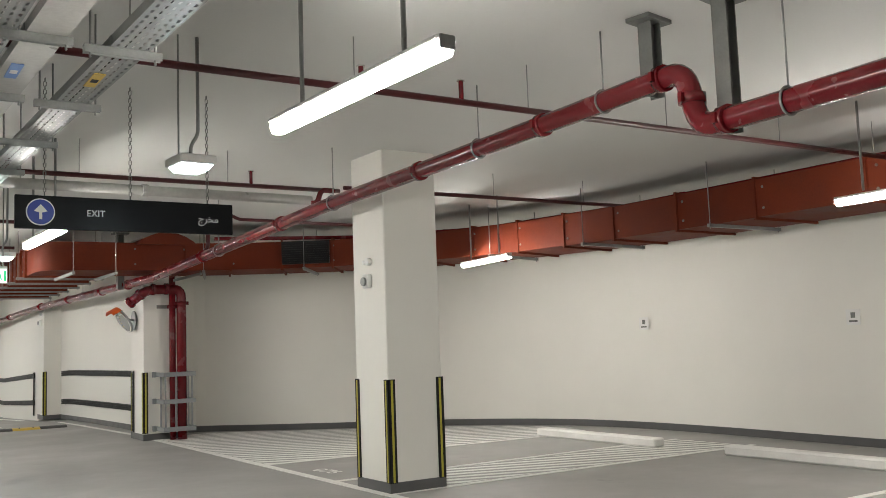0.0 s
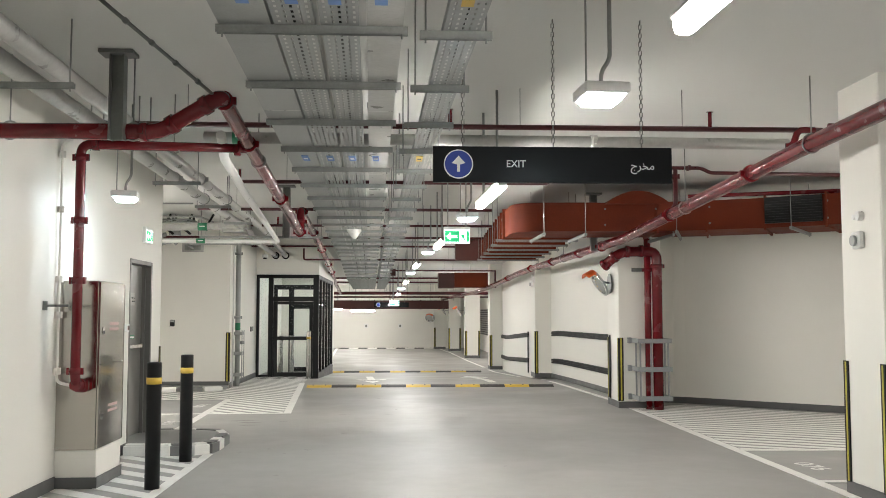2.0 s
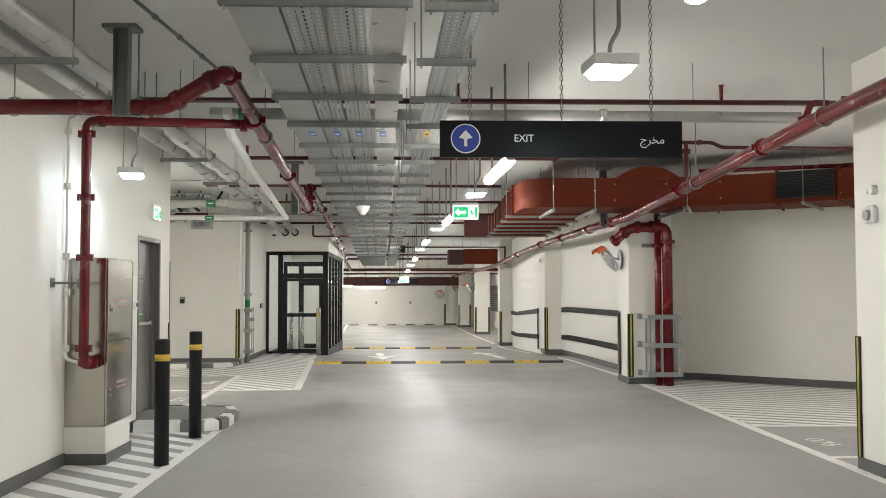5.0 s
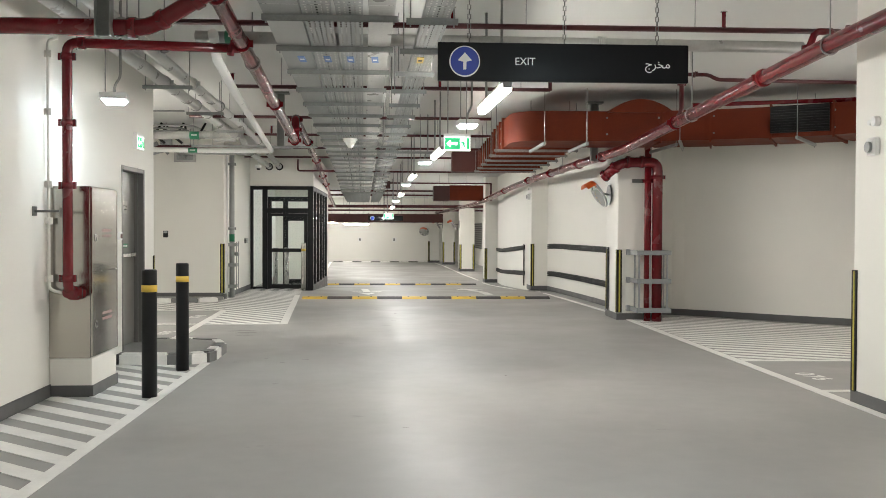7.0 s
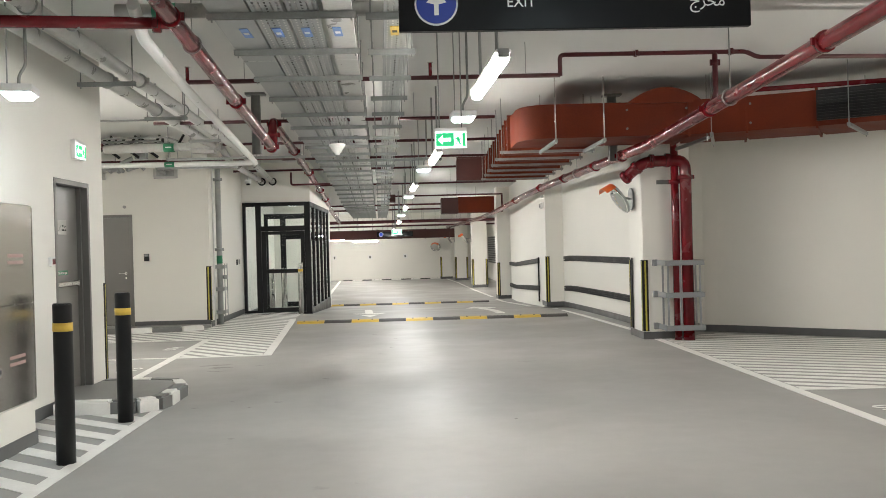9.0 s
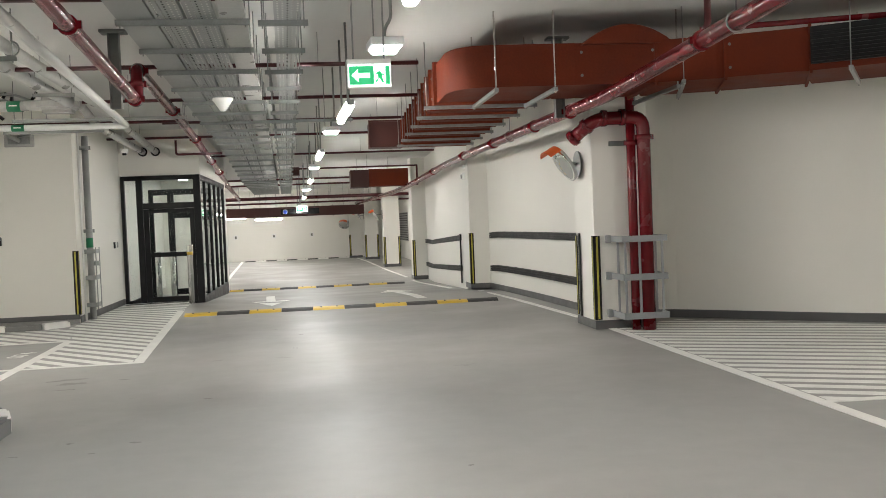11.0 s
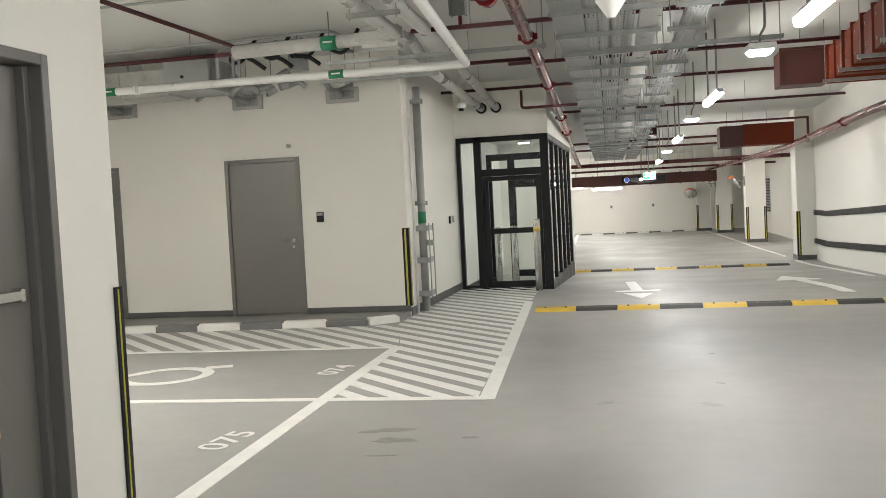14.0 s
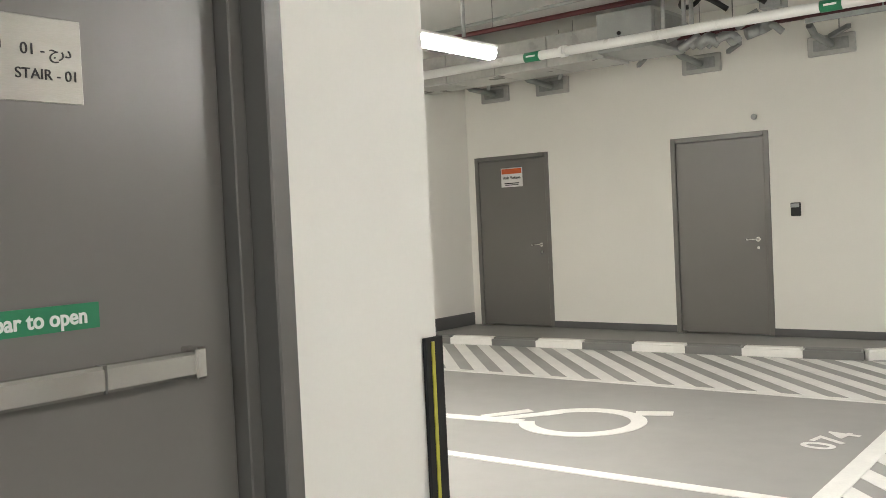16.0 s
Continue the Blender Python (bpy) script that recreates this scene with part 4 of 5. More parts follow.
# ---- cable trays ----
def tray(x0, w, y0, y1, z, solid=False, mat=None):
    """One run of cable tray in 3 m lengths, askew with the services: a punched or plain bottom with turned-up sides, one skin a length."""
    t = thing("cable_tray", (ax(x0, y0), y0, z), "plain galvanised cable tray in a long ceiling run" if solid else "punched galvanised cable tray in a long ceiling run", "cable tray", "cable trays")
    y = y0
    while y < y1:
        e = min(y + 3.0, y1)
        near = -3 < y < 16
        us = [0.0]
        if solid:
            us.append(w)
        else:
            for k in range(5):
                us += [w * (k + 0.62) / 5.4, w * (k + 0.98) / 5.4]
            us.append(w)
        vs = [y]
        if solid or not near:
            vs.append(e - 0.012)
        else:
            v = y + 0.05
            while v < e - 0.06:
                vs += [v, v + 0.035]
                v += 0.075
            vs.append(e - 0.012)
        bm = nb()
        top = [bm.verts.new((ax(x0, v), v, z + gz(v) + 0.05)) for v in vs]
        grid = [[bm.verts.new((ax(x0 + u, v), v, z + gz(v))) for v in vs] for u in us]
        end = [bm.verts.new((ax(x0 + w, v), v, z + gz(v) + 0.05)) for v in vs]
        for q, s in zip([top] + grid, grid + [end]):
            a = grid.index(q) if q in grid else -1
            for k in range(len(vs) - 1):
                hole = not solid and s in grid and a >= 0 and a % 2 == 1 and (k % 2 == 1 or not near)
                if not hole:
                    bm.faces.new((q[k], s[k], s[k + 1], q[k + 1]))
        part("tray_length", bm, mat or GALV, t)
        part("joint_plate", box(nb(), ax(x0, e) - 0.004, ax(x0, e) - 0.001, e - 0.09, e + 0.09, z + gz(e) + 0.008, z + gz(e) + 0.045), STRUT, t)
        if not solid:
            for k in range(3):
                xs = x0 + w * (0.25 + 0.25 * k)
                part("cable", tube(nb(), [(ax(xs, y), y, z + gz(y) + 0.02), (ax(xs, e), e, z + gz(e) + 0.02)], 0.013, 6), (CHAR if k == 1 else INSUL), t)
        y = e
    return t


TZ = 2.99
tray(-0.24, 0.26, -6, 41, TZ, True)
tray(0.035, 0.20, -6, 41, TZ)
tray(0.265, 0.19, -6, 41, TZ)
tray(0.495, 0.18, -6, 41, TZ, True, INSUL)
tray(0.88, 0.19, -6, 41, TZ)
y = -5.0
while y < 41:
    trapeze(ax(-0.255, y), ax(0.70, y), y, TZ - 0.001 + gz(y))
    trapeze(ax(0.76, y), ax(1.13, y), y + 0.06, TZ - 0.001 + gz(y))
    y += 1.13
for k, x in enumerate((-0.085, 0.14, 0.34, 0.555, 0.955)):
    for y in (-1.0, 3.42, 7.85):
        t = thing("tray_label", (ax(x, y), y, TZ - 0.004), "small printed label stuck under the cable tray", "label", "tray labels")
        part("sticker", box(nb(), ax(x, y) - 0.03, ax(x, y) + 0.03, y, y + 0.27, TZ - 0.007, TZ - 0.003), BLUETAPE if k < 4 else YELLOW, t)
        part("mark", box(nb(), ax(x, y) - 0.018, ax(x, y) + 0.018, y + 0.11, y + 0.17, TZ - 0.009, TZ - 0.0072), WHITE if k < 4 else CHAR, t)

# ---- doors ----
def flush_door(x0, x1, y, z0, top, handle_side, plate=False):
    """A grey steel door with its frame in the wall whose face is at y."""
    t = thing("steel_door", ((x0 + x1) / 2, y, z0), "closed flush grey steel door in a matching frame", "door", "service doors")
    f = 0.055
    for nm, b in (("frame_jamb", (x0, x0 + f, y - 0.012, y + 0.2, z0, top)), ("frame_jamb", (x1 - f, x1, y - 0.012, y + 0.2, z0, top)), ("frame_head", (x0 + f, x1 - f, y - 0.012, y + 0.2, top - f, top))):
        part(nm, box(nb(), *b, 0.004), DOOR, t)
    leaf = part("leaf", box(nb(), x0 + f + 0.004, x1 - f - 0.004, y + 0.006, y + 0.05, z0 + 0.008, top - f - 0.004, 0.003), DOOR, t)
    hx = x1 - f - 0.09 if handle_side > 0 else x0 + f + 0.09
    part("handle_rose", tube(nb(), [(hx, y + 0.006, z0 + 1.02), (hx, y - 0.006, z0 + 1.02)], 0.026, 14), CHROME, leaf)
    part("lever", tube(nb(), bend([(hx, y + 0.0, z0 + 1.02), (hx, y - 0.045, z0 + 1.02), (hx - handle_side * 0.12, y - 0.045, z0 + 1.02)], 0.02), 0.009, 8), CHROME, leaf)
    part("keyhole", tube(nb(), [(hx, y + 0.006, z0 + 0.93), (hx, y - 0.004, z0 + 0.93)], 0.016, 12), CHROME, leaf)
    for hz in (0.3, 1.8):
        part("hinge", tube(nb(), [((x0 if handle_side > 0 else x1) + handle_side * f, y - 0.014, z0 + hz), ((x0 if handle_side > 0 else x1) + handle_side * f, y - 0.014, z0 + hz + 0.1)], 0.008, 8), DOOR, t)
    return t


flush_door(DB[0], DB[1], WB, 0.062, 2.22, 1)
flush_door(DC[0], DC[1], WB, 0.062, 2.22, 1)
t = thing("warning_sign", (-7.82, WB, 1.94), "small orange and white high voltage warning sign on the door", "sign")
part("plate", box(nb(), -7.98, -7.66, WB - 0.004, WB + 0.004, 1.82, 2.06), WHITE, t)
part("orange_band", box(nb(), -7.97, -7.67, WB - 0.007, WB - 0.0045, 1.985, 2.05), ORANGE, t)
words("word_line", "High Voltage", 0.052, CHAR, t, (-7.82, WB - 0.0065, 1.935), (90, 0, 0), bold=0.001)
part("text_bar", box(nb(), -7.93, -7.71, WB - 0.0065, WB - 0.0045, 1.86, 1.872), CHAR, t)
part("text_bar", box(nb(), -7.92, -7.72, WB - 0.0065, WB - 0.0045, 1.84, 1.85), CHAR, t)

# stair door
t = thing("stair_door", (WX - 0.1, (DS[0] + DS[1]) / 2, 0.112), "closed grey steel stair door with a steel push bar", "door")
FX = WX + 0.006
for nm, b in (("frame_jamb", (WX - 0.2, FX, DS[0], DS[0] + 0.05, 0.113, 2.2)), ("frame_jamb", (WX - 0.2, FX, DS[1] - 0.05, DS[1], 0.113, 2.2)), ("frame_head", (WX - 0.2, FX, DS[0] + 0.05, DS[1] - 0.05, 2.15, 2.2))):
    part(nm, box(nb(), *b, 0.004), JAMB, t)
part("frame_stop", box(nb(), WX - 0.2, WX - 0.06, DS[1] - 0.085, DS[1] - 0.0505, 0.113, 2.149, 0.003), JAMB, t)
LX = WX - 0.10
leaf = part("leaf", box(nb(), LX - 0.05, LX, DS[0] + 0.053, DS[1] - 0.088, 0.12, 2.146, 0.003), DOOR, t)
bar = part("push_bar", box(nb(), LX + 0.026, LX + 0.058, 10.365, 11.035, 1.153, 1.202, 0.006), CHROME, t, "brushed steel push bar")
part("bar_end_case", box(nb(), LX + 0.001, LX + 0.056, 11.035, 11.06, 1.147, 1.208, 0.004), CHROME, bar)
part("bar_end_case", box(nb(), LX + 0.001, LX + 0.056, 10.347, 10.365, 1.147, 1.208, 0.004), CHROME, bar)
part("bar_backing", box(nb(), LX + 0.001, LX + 0.026, 10.365, 11.035, 1.157, 1.198, 0.003), STAINLESS, bar)
part("bar_split", box(nb(), LX + 0.0262, LX + 0.0592, 10.84, 10.844, 1.152, 1.2025), JAMB, bar)
t = thing("push_bar_label", (LX, 10.73, 1.285), "green label reading Push bar to open", "label")
part("plate", box(nb(), LX + 0.001, LX + 0.004, 10.575, 10.868, 1.266, 1.312), GREEN, t)
words("word_line", "Push bar to open", 0.039, WHITE, t, (LX + 0.006, 10.7215, 1.289), (90, 0, 90), bold=0.0009, squash=0.9)
t = thing("stair_plate", (LX, 10.77, 1.77), "brushed steel plate with stair symbol and STAIR - 01", "sign")
part("plate", box(nb(), LX + 0.001, LX + 0.004, 10.624, 10.862, 1.664, 1.811, 0.001), shader("brushed_plate", (0.30, 0.288, 0.262), 0.40, 0.9, vary=0.08, scale=3, fine=80, bump=0.05, stretch=(1, 1, 8)), t)
words("word_line", "STAIR - 01", 0.026, CHAR, t, (LX + 0.005, 10.796, 1.711), (90, 0, 90))
words("word_arabic", "01 - \ufe9d\ufead\ufea9", 0.028, CHAR, t, (LX + 0.005, 10.796, 1.753), (90, 0, 90))
for k in range(4):
    part("stair_step", box(nb(), LX + 0.0042, LX + 0.0055, 10.646 + 0.017 * k, 10.666 + 0.017 * k, 1.705 + 0.015 * k, 1.708 + 0.015 * k), CHAR, t)
    part("stair_riser", box(nb(), LX + 0.0042, LX + 0.0056, 10.663 + 0.017 * k, 10.666 + 0.017 * k, 1.7081 + 0.015 * k, 1.7199 + 0.015 * k), CHAR, t)
t = thing("call_point", (WX, 10.16, 1.42), "small red break-glass call point on the wall", "call point")
part("case", box(nb(), WX + 0.001, WX + 0.035, 10.11, 10.20, 1.36, 1.45, 0.006), WHITE, t)
part("face", box(nb(), WX + 0.0352, WX + 0.04, 10.125, 10.185, 1.38, 1.43, 0.002), RED, t)

# ---- stainless hose cabinet ----
t = thing("hose_cabinet", (-2.34, 8.65, 0), "tall brushed stainless fire hose cabinet on a cream plinth", "cabinet")
CX, CY0, CY1 = -2.16, 8.05, 8.80
part("plinth", box(nb(), WX + 0.002, CX - 0.01, CY0 + 0.01, CY1 - 0.01, 0, 0.34, 0.004), WALL, t, "cream painted plinth")
part("plinth_skirting", box(nb(), WX + 0.002, CX + 0.003, CY0 - 0.003, CY1 + 0.003, 0, 0.10), SKIRT, t, "dark grey skirting")
body = part("body", box(nb(), WX + 0.002, CX - 0.02, CY0, CY1, 0.342, 1.86, 0.004), STAINLESS, t)
for nm, z0, z1 in (("door", 0.352, 1.10), ("door", 1.106, 1.85)):
    d = part(nm, box(nb(), CX - 0.019, CX, CY0 + 0.004, CY1 - 0.004, z0, z1, 0.003), STAINLESS, t)
    part("latch", tube(nb(), [(CX, CY0 + 0.1, z0 + (0.28 if z0 < 1 else 0.3)), (CX + 0.006, CY0 + 0.1, z0 + (0.28 if z0 < 1 else 0.3))], 0.035, 16), CHROME, d)
    part("latch_slot", box(nb(), CX + 0.0062, CX + 0.008, CY0 + 0.085, CY0 + 0.115, z0 + 0.27, z0 + 0.30), CHAR, d)
    for k in range(2):
        part("red_lettering", box(nb(), CX + 0.0002, CX + 0.0012, CY0 + 0.28, CY0 + 0.56, z0 + 0.3 + 0.05 * k, z0 + 0.325 + 0.05 * k), FADEDRED, d)
part("hinge_line", box(nb(), CX + 0.0004, CX + 0.004, CY1 - 0.012, CY1 - 0.006, 0.36, 1.84), CHROME, t)
pipe_run("wall_conduit", [(-2.40, 8.02, 0.92), (WX + 0.03, 7.98, 0.95), (WX + 0.03, 7.98, 3.12), (WX + 0.12, 7.98, 3.14)], 0.014, "cream painted conduit with couplings on the wall", [((WX + 0.03, 7.98, z), (0, 0, 1)) for z in (1.05, 1.55, 1.87, 2.5, 3.0)], 0.05, mat=WALL)
pipe_run("wall_conduit", [(WX + 0.012, 6.27, 0.5), (WX + 0.012, 6.27, 3.5)], 0.009, "thin grey conduit running up the wall", mat=PIPEGREY)
pipe_run("hose_valve", [(-2.28, 7.78, 0.94), (-2.28, 8.03, 0.92)], 0.05, "red grooved elbow entering the side of the cabinet", [((-2.28, 7.90, 0.93), (0, 1, 0)), ((-2.28, 8.0, 0.92), (0, 1, 0))])
t = thing("wall_bracket", (WX, 7.72, 1.63), "small dark steel pipe bracket on the wall", "bracket")
part("arm", box(nb(), WX + 0.001, -2.33, 7.71, 7.74, 1.62, 1.64), DARKSTEEL, t)
part("plate", box(nb(), WX + 0.001, WX + 0.01, 7.68, 7.77, 1.59, 1.67), DARKSTEEL, t)

# ---- bollards ----
def bollard(x, y, mat, label, h=1.12, r=0.066):
    t = thing("bollard", (x, y, 0), label, "bollard", "bollards")
    part("post", tube(nb(), [(x, y, 0), (x, y, h - 0.012), (x, y, h)], r, 28), mat, t)
    part("cap", tube(nb(), [(x, y, h), (x, y, h + 0.006)], r - 0.006, 28), mat, t)
    part("reflective_band", tube(nb(), [(x, y, h - 0.19), (x, y, h - 0.13)], r + 0.0025, 28), YELLOW, t, "yellow reflective band")
    return t


bollard(-1.66, 8.02, CHAR, "charcoal round steel bollard with a yellow band")
bollard(-1.725, 9.62, CHAR, "charcoal round steel bollard with a yellow band")
bollard(-1.68, 22.7, CHROME, "stainless steel bollard with a yellow band by the lobby", 1.15, 0.055)

# ---- glazed lobby ----
t = thing("glass_entrance", (-2.35, GY, 0), "black framed glass lobby front with a door and transom", "glass door")
gx0, gx1, gtop = GX + 0.02, -1.50, 2.575
Y0, Y1 = GY - 0.04, GY + 0.06
for nm, b in (("frame_post", (gx0, gx0 + 0.07, Y0, Y1, -0.08, gtop)), ("frame_post", (gx0 + 0.30, gx0 + 0.42, Y0, Y1, -0.08, gtop)), ("frame_post", (gx1 - 0.14, gx1, Y0, Y1, -0.08, gtop)), ("frame_head", (gx0 + 0.07, gx1 - 0.14, Y0, Y1, gtop - 0.09, gtop)), ("transom_bar", (gx0 + 0.42, gx1 - 0.14, Y0, Y1, 1.90, 2.02)), ("sill_bar", (gx0 + 0.07, gx0 + 0.30, Y0, Y1, -0.08, 0.05)), ("threshold", (gx0 + 0.42, gx1 - 0.14, Y0, Y1, -0.08, 0.008))):
    part(nm, box(nb(), *b, 0.004), CHAR, t)
d = part("door_frame", box(nb(), gx0 + 0.425, gx0 + 0.53, Y0 + 0.02, Y1 - 0.02, 0.01, 1.895, 0.004), CHAR, t)
for b in ((gx1 - 0.235, gx1 - 0.145, 0.01, 1.895), (gx0 + 0.53, gx1 - 0.235, 1.82, 1.895), (gx0 + 0.53, gx1 - 0.235, 0.01, 0.11), (gx0 + 0.53, gx1 - 0.235, 0.92, 1.01)):
    part("door_rail", box(nb(), b[0], b[1], Y0 + 0.02, Y1 - 0.02, b[2], b[3], 0.003), CHAR, d)
for b in ((gx0 + 0.07, gx0 + 0.30, 0.07, gtop - 0.09), (gx0 + 0.42, gx1 - 0.14, 2.02, gtop - 0.09), (gx0 + 0.53, gx1 - 0.235, 1.01, 1.82), (gx0 + 0.53, gx1 - 0.235, 0.11, 0.92)):
    p = part("pane", box(nb(), b[0], b[1], GY, GY + 0.008, b[2], b[3]), GLASS, t)
    p.visible_shadow = False
part("door_pull", tube(nb(), bend([(gx1 - 0.2, Y0, 0.95), (gx1 - 0.2, Y0 - 0.05, 0.95), (gx1 - 0.2, Y0 - 0.05, 1.15), (gx1 - 0.2, Y0, 1.15)], 0.02), 0.012, 8), CHROME, t)
t = thing("glass_partition", (-1.55, GY + 2.5, 0), "row of black framed glass panels along the lobby side", "glass wall")
part("frame_head", box(nb(), -1.60, -1.50, GY + 0.07, GY + 5.19, 2.48, 2.575, 0.003), CHAR, t)
part("frame_sill", box(nb(), -1.60, -1.50, GY + 0.07, GY + 5.19, -0.28, 0.06, 0.003), CHAR, t)
for k in range(6):
    yk = GY + 0.08 + k * 1.0
    part("mullion", box(nb(), -1.585, -1.515, yk, yk + 0.06, 0.061, 2.479, 0.003), CHAR, t)
    if k < 5:
        p = part("pane", box(nb(), -1.555, -1.547, yk + 0.06, yk + 1.0, 0.061, 2.479), GLASS, t)
        p.visible_shadow = False
setting("ceiling_lobby", box(nb(), GX, -1.62, GY + 0.2, GY + 5.2, 2.72, 2.80), CEIL, "white lobby ceiling", "ceiling")
t = thing("lobby_inner_door", (-2.3, GY + 2.6, 0), "black framed inner glass door of the lobby", "glass door")
for nm, b in (("frame_post", (-2.98, -2.88, -0.12, 2.4)), ("frame_post", (-2.56, -2.42, -0.12, 2.4)), ("frame_post", (-1.76, -1.64, -0.12, 2.4)), ("frame_head", (-2.88, -2.56, 2.3, 2.4)), ("frame_head", (-2.42, -1.76, 2.3, 2.4)), ("mid_rail", (-2.42, -1.76, 1.76, 1.90)), ("mid_rail", (-2.42, -1.76, 0.0, 0.1))):
    part(nm, box(nb(), b[0], b[1], GY + 2.6, GY + 2.68, b[2] - 0.03, b[3], 0.003), CHAR, t)
for x, y in ((-2.6, GY + 1.2), (-2.35, GY + 1.6), (-2.1, GY + 3.6)):
    t = thing("barrier_post", (x, y, gz(y)), "polished steel barrier post in the lobby", "barrier post", "barrier posts")
    part("post", tube(nb(), [(x, y, gz(y)), (x, y, 0.98)], 0.06, 20), CHROME, t)
    part("cap", tube(nb(), [(x, y, 0.98), (x, y, 1.0)], 0.066, 20), CHROME, t)
t = thing("lobby_lamp", (-2.4, GY + 2.0, 2.66), "round lit downlight in the lobby ceiling", "lamp", "lobby lamps")
part("rim", tube(nb(), [(-2.4, GY + 2.0, 2.715), (-2.4, GY + 2.0, 2.69)], 0.13, 24), WHITE, t)
part("diffuser", tube(nb(), [(-2.4, GY + 2.0, 2.69), (-2.4, GY + 2.0, 2.675)], 0.115, 24), LOBBYGLOW, t)
copy_thing(t, pose(-2.4, GY + 4.2, 2.66))

# ---- bumper rails on the right-hand wall ----
def bumper(line_pts, z, h=0.12):
    """Rails follow the fall of the floor."""
    def fall(bm):
        for v in bm.verts:
            v.co.z += gz(v.co.y)
        return bm

    t = thing("bumper_rail", (*line_pts[0], z), "ribbed black rubber bumper rail on the wall", "bumper rail", "bumper rails")
    part("backing", fall(ribbon(nb(), line_pts, -0.02, -0.0005, z, z + h)), BLACK, t)
    for k in range(3):
        part("rib", fall(ribbon(nb(), line_pts, -0.05, -0.02, z + h * (0.06 + 0.32 * k), z + h * (0.30 + 0.32 * k))), BLACK, t)
    return t


for z in (1.05, 0.38):
    bumper(RAILW[1:-1], z)
    bumper([(4.018, 31.0), (4.008, RE), (3.97, 27.2), (3.949, 24.0)], z)
part("end_strip", box(nb(), 4.19, 4.205, 15.60, 15.66, 0.12, 1.2), BLACK, thing("edge_guard", (4.2, 15.63, 0.12), "thin black rubber edge strip on the column", "corner guard"))
part("end_strip", box(nb(), 3.90, 3.925, 23.9, 23.98, 0.05, 1.12), BLACK, thing("edge_guard", (3.92, 23.94, 0.05), "thin black rubber edge strip at the rail end", "corner guard"))

# ---- second riser pipe and guard cage ----
pipe_run("fire_riser", [(4.672, 14.86, 3.5), (4.672, 14.86, 0.0)], 0.056, "vertical red riser behind the thicker one", [((4.672, 14.86, 2.30), (0, 0, 1))])
t = thing("pipe_cage", (4.83, 14.8, 0.1), "grey painted steel guard cage round the red risers", "guard cage")
for z in (0.16, 0.63, 1.09):
    bm = nb()
    for b in ((4.42, 4.445, 14.57, 15.04), (4.955, 4.98, 14.57, 15.3), (4.42, 4.98, 14.545, 14.57)):
        box(bm, b[0], b[1], b[2], b[3], z, z + 0.075)
    part("band", bm, CAGEGREY, t)
    part("fixing_lug", box(nb(), 4.36, 4.42, 14.98, 15.045, z - 0.01, z + 0.085, 0.004), CAGEGREY, t)
for x, y in ((4.46, 14.577), (4.64, 14.577), (4.92, 14.577), (4.94, 14.85), (4.46, 14.85)):
    part("upright", box(nb(), x - 0.014, x + 0.014, y - 0.006, y + 0.006, 0.17, 1.16), CAGEGREY, t)
t = thing("pipe_clamp", (4.8, 15.03, 2.35), "dark steel strut clamp holding the risers to the column", "pipe clamp")
part("strut", box(nb(), 4.45, 4.92, 15.005, 15.045, 2.28, 2.34), DARKSTEEL, t)

# ---- convex mirrors ----
def convex_mirror(x, y, z, yaw, wall, r=0.29):
    t = thing("convex_mirror", (x, y, z), "round convex traffic mirror with an orange visor on an arm", "mirror", "convex mirrors")
    m = pose(x, y, z, 122, 0, yaw)
    bm = nb()
    n, rings = 32, 6
    prev = None
    for i in range(rings + 1):
        a = math.radians(28) * i / rings
        R = r / math.sin(math.radians(28))
        if i == 0:
            prev = [bm.verts.new((0, 0, R * (1 - math.cos(math.radians(28)))))]
            continue
        ring = [bm.verts.new((R * math.sin(a) * math.cos(2 * math.pi * k / n), R * math.sin(a) * math.sin(2 * math.pi * k / n), R * (math.cos(a) - math.cos(math.radians(28))))) for k in range(n)]
        for k in range(n):
            f = bm.faces.new((prev[0], ring[k], ring[(k + 1) % n])) if len(prev) == 1 else bm.faces.new((prev[k], ring[k], ring[(k + 1) % n], prev[(k + 1) % n]))
            f.smooth = True
        prev = ring
    bm.faces.new(prev[::-1])
    bm.transform(m)
    part("mirror_face", bm, MIRROR, t)
    bm = tube(nb(), [(0, 0, -0.03), (0, 0, -0.002)], r + 0.006, 32)
    bm.transform(m)
    part("back_shell", bm, PIPEGREY, t)
    bm = nb()
    ar = [math.radians(45 + 90 * i / 18) for i in range(19)]
    for a, b in zip(ar, ar[1:]):
        q = [bm.verts.new(((r + dr) * math.cos(s), (r + dr) * math.sin(s), zz)) for s, dr, zz in ((a, 0.014, -0.02), (b, 0.014, -0.02), (b, 0.022, 0.15), (a, 0.022, 0.15))]
        bm.faces.new(q)
    bmesh.ops.remove_doubles(bm, verts=bm.verts, dist=0.0005)
    bmesh.ops.solidify(bm, geom=bm.faces[:], thickness=0.006)
    bm.transform(m)
    part("visor", bm, ORANGE, t, "orange plastic visor")
    back = m @ Vector((0, 0, -0.03))
    part("arm", tube(nb(), bend([tuple(back), ((back.x + wall[0]) / 2, (back.y + wall[1]) / 2, z + 0.02), wall], 0.05), 0.018, 8), STRUT, t)
    # flat grey disc of 0.17 m radius where the arm meets the column
    part("wall_disc", tube(nb(), [(wall[0] - 0.012, wall[1], wall[2]), (wall[0] + 0.011, wall[1], wall[2])], 0.17, 28), STRUT, t)


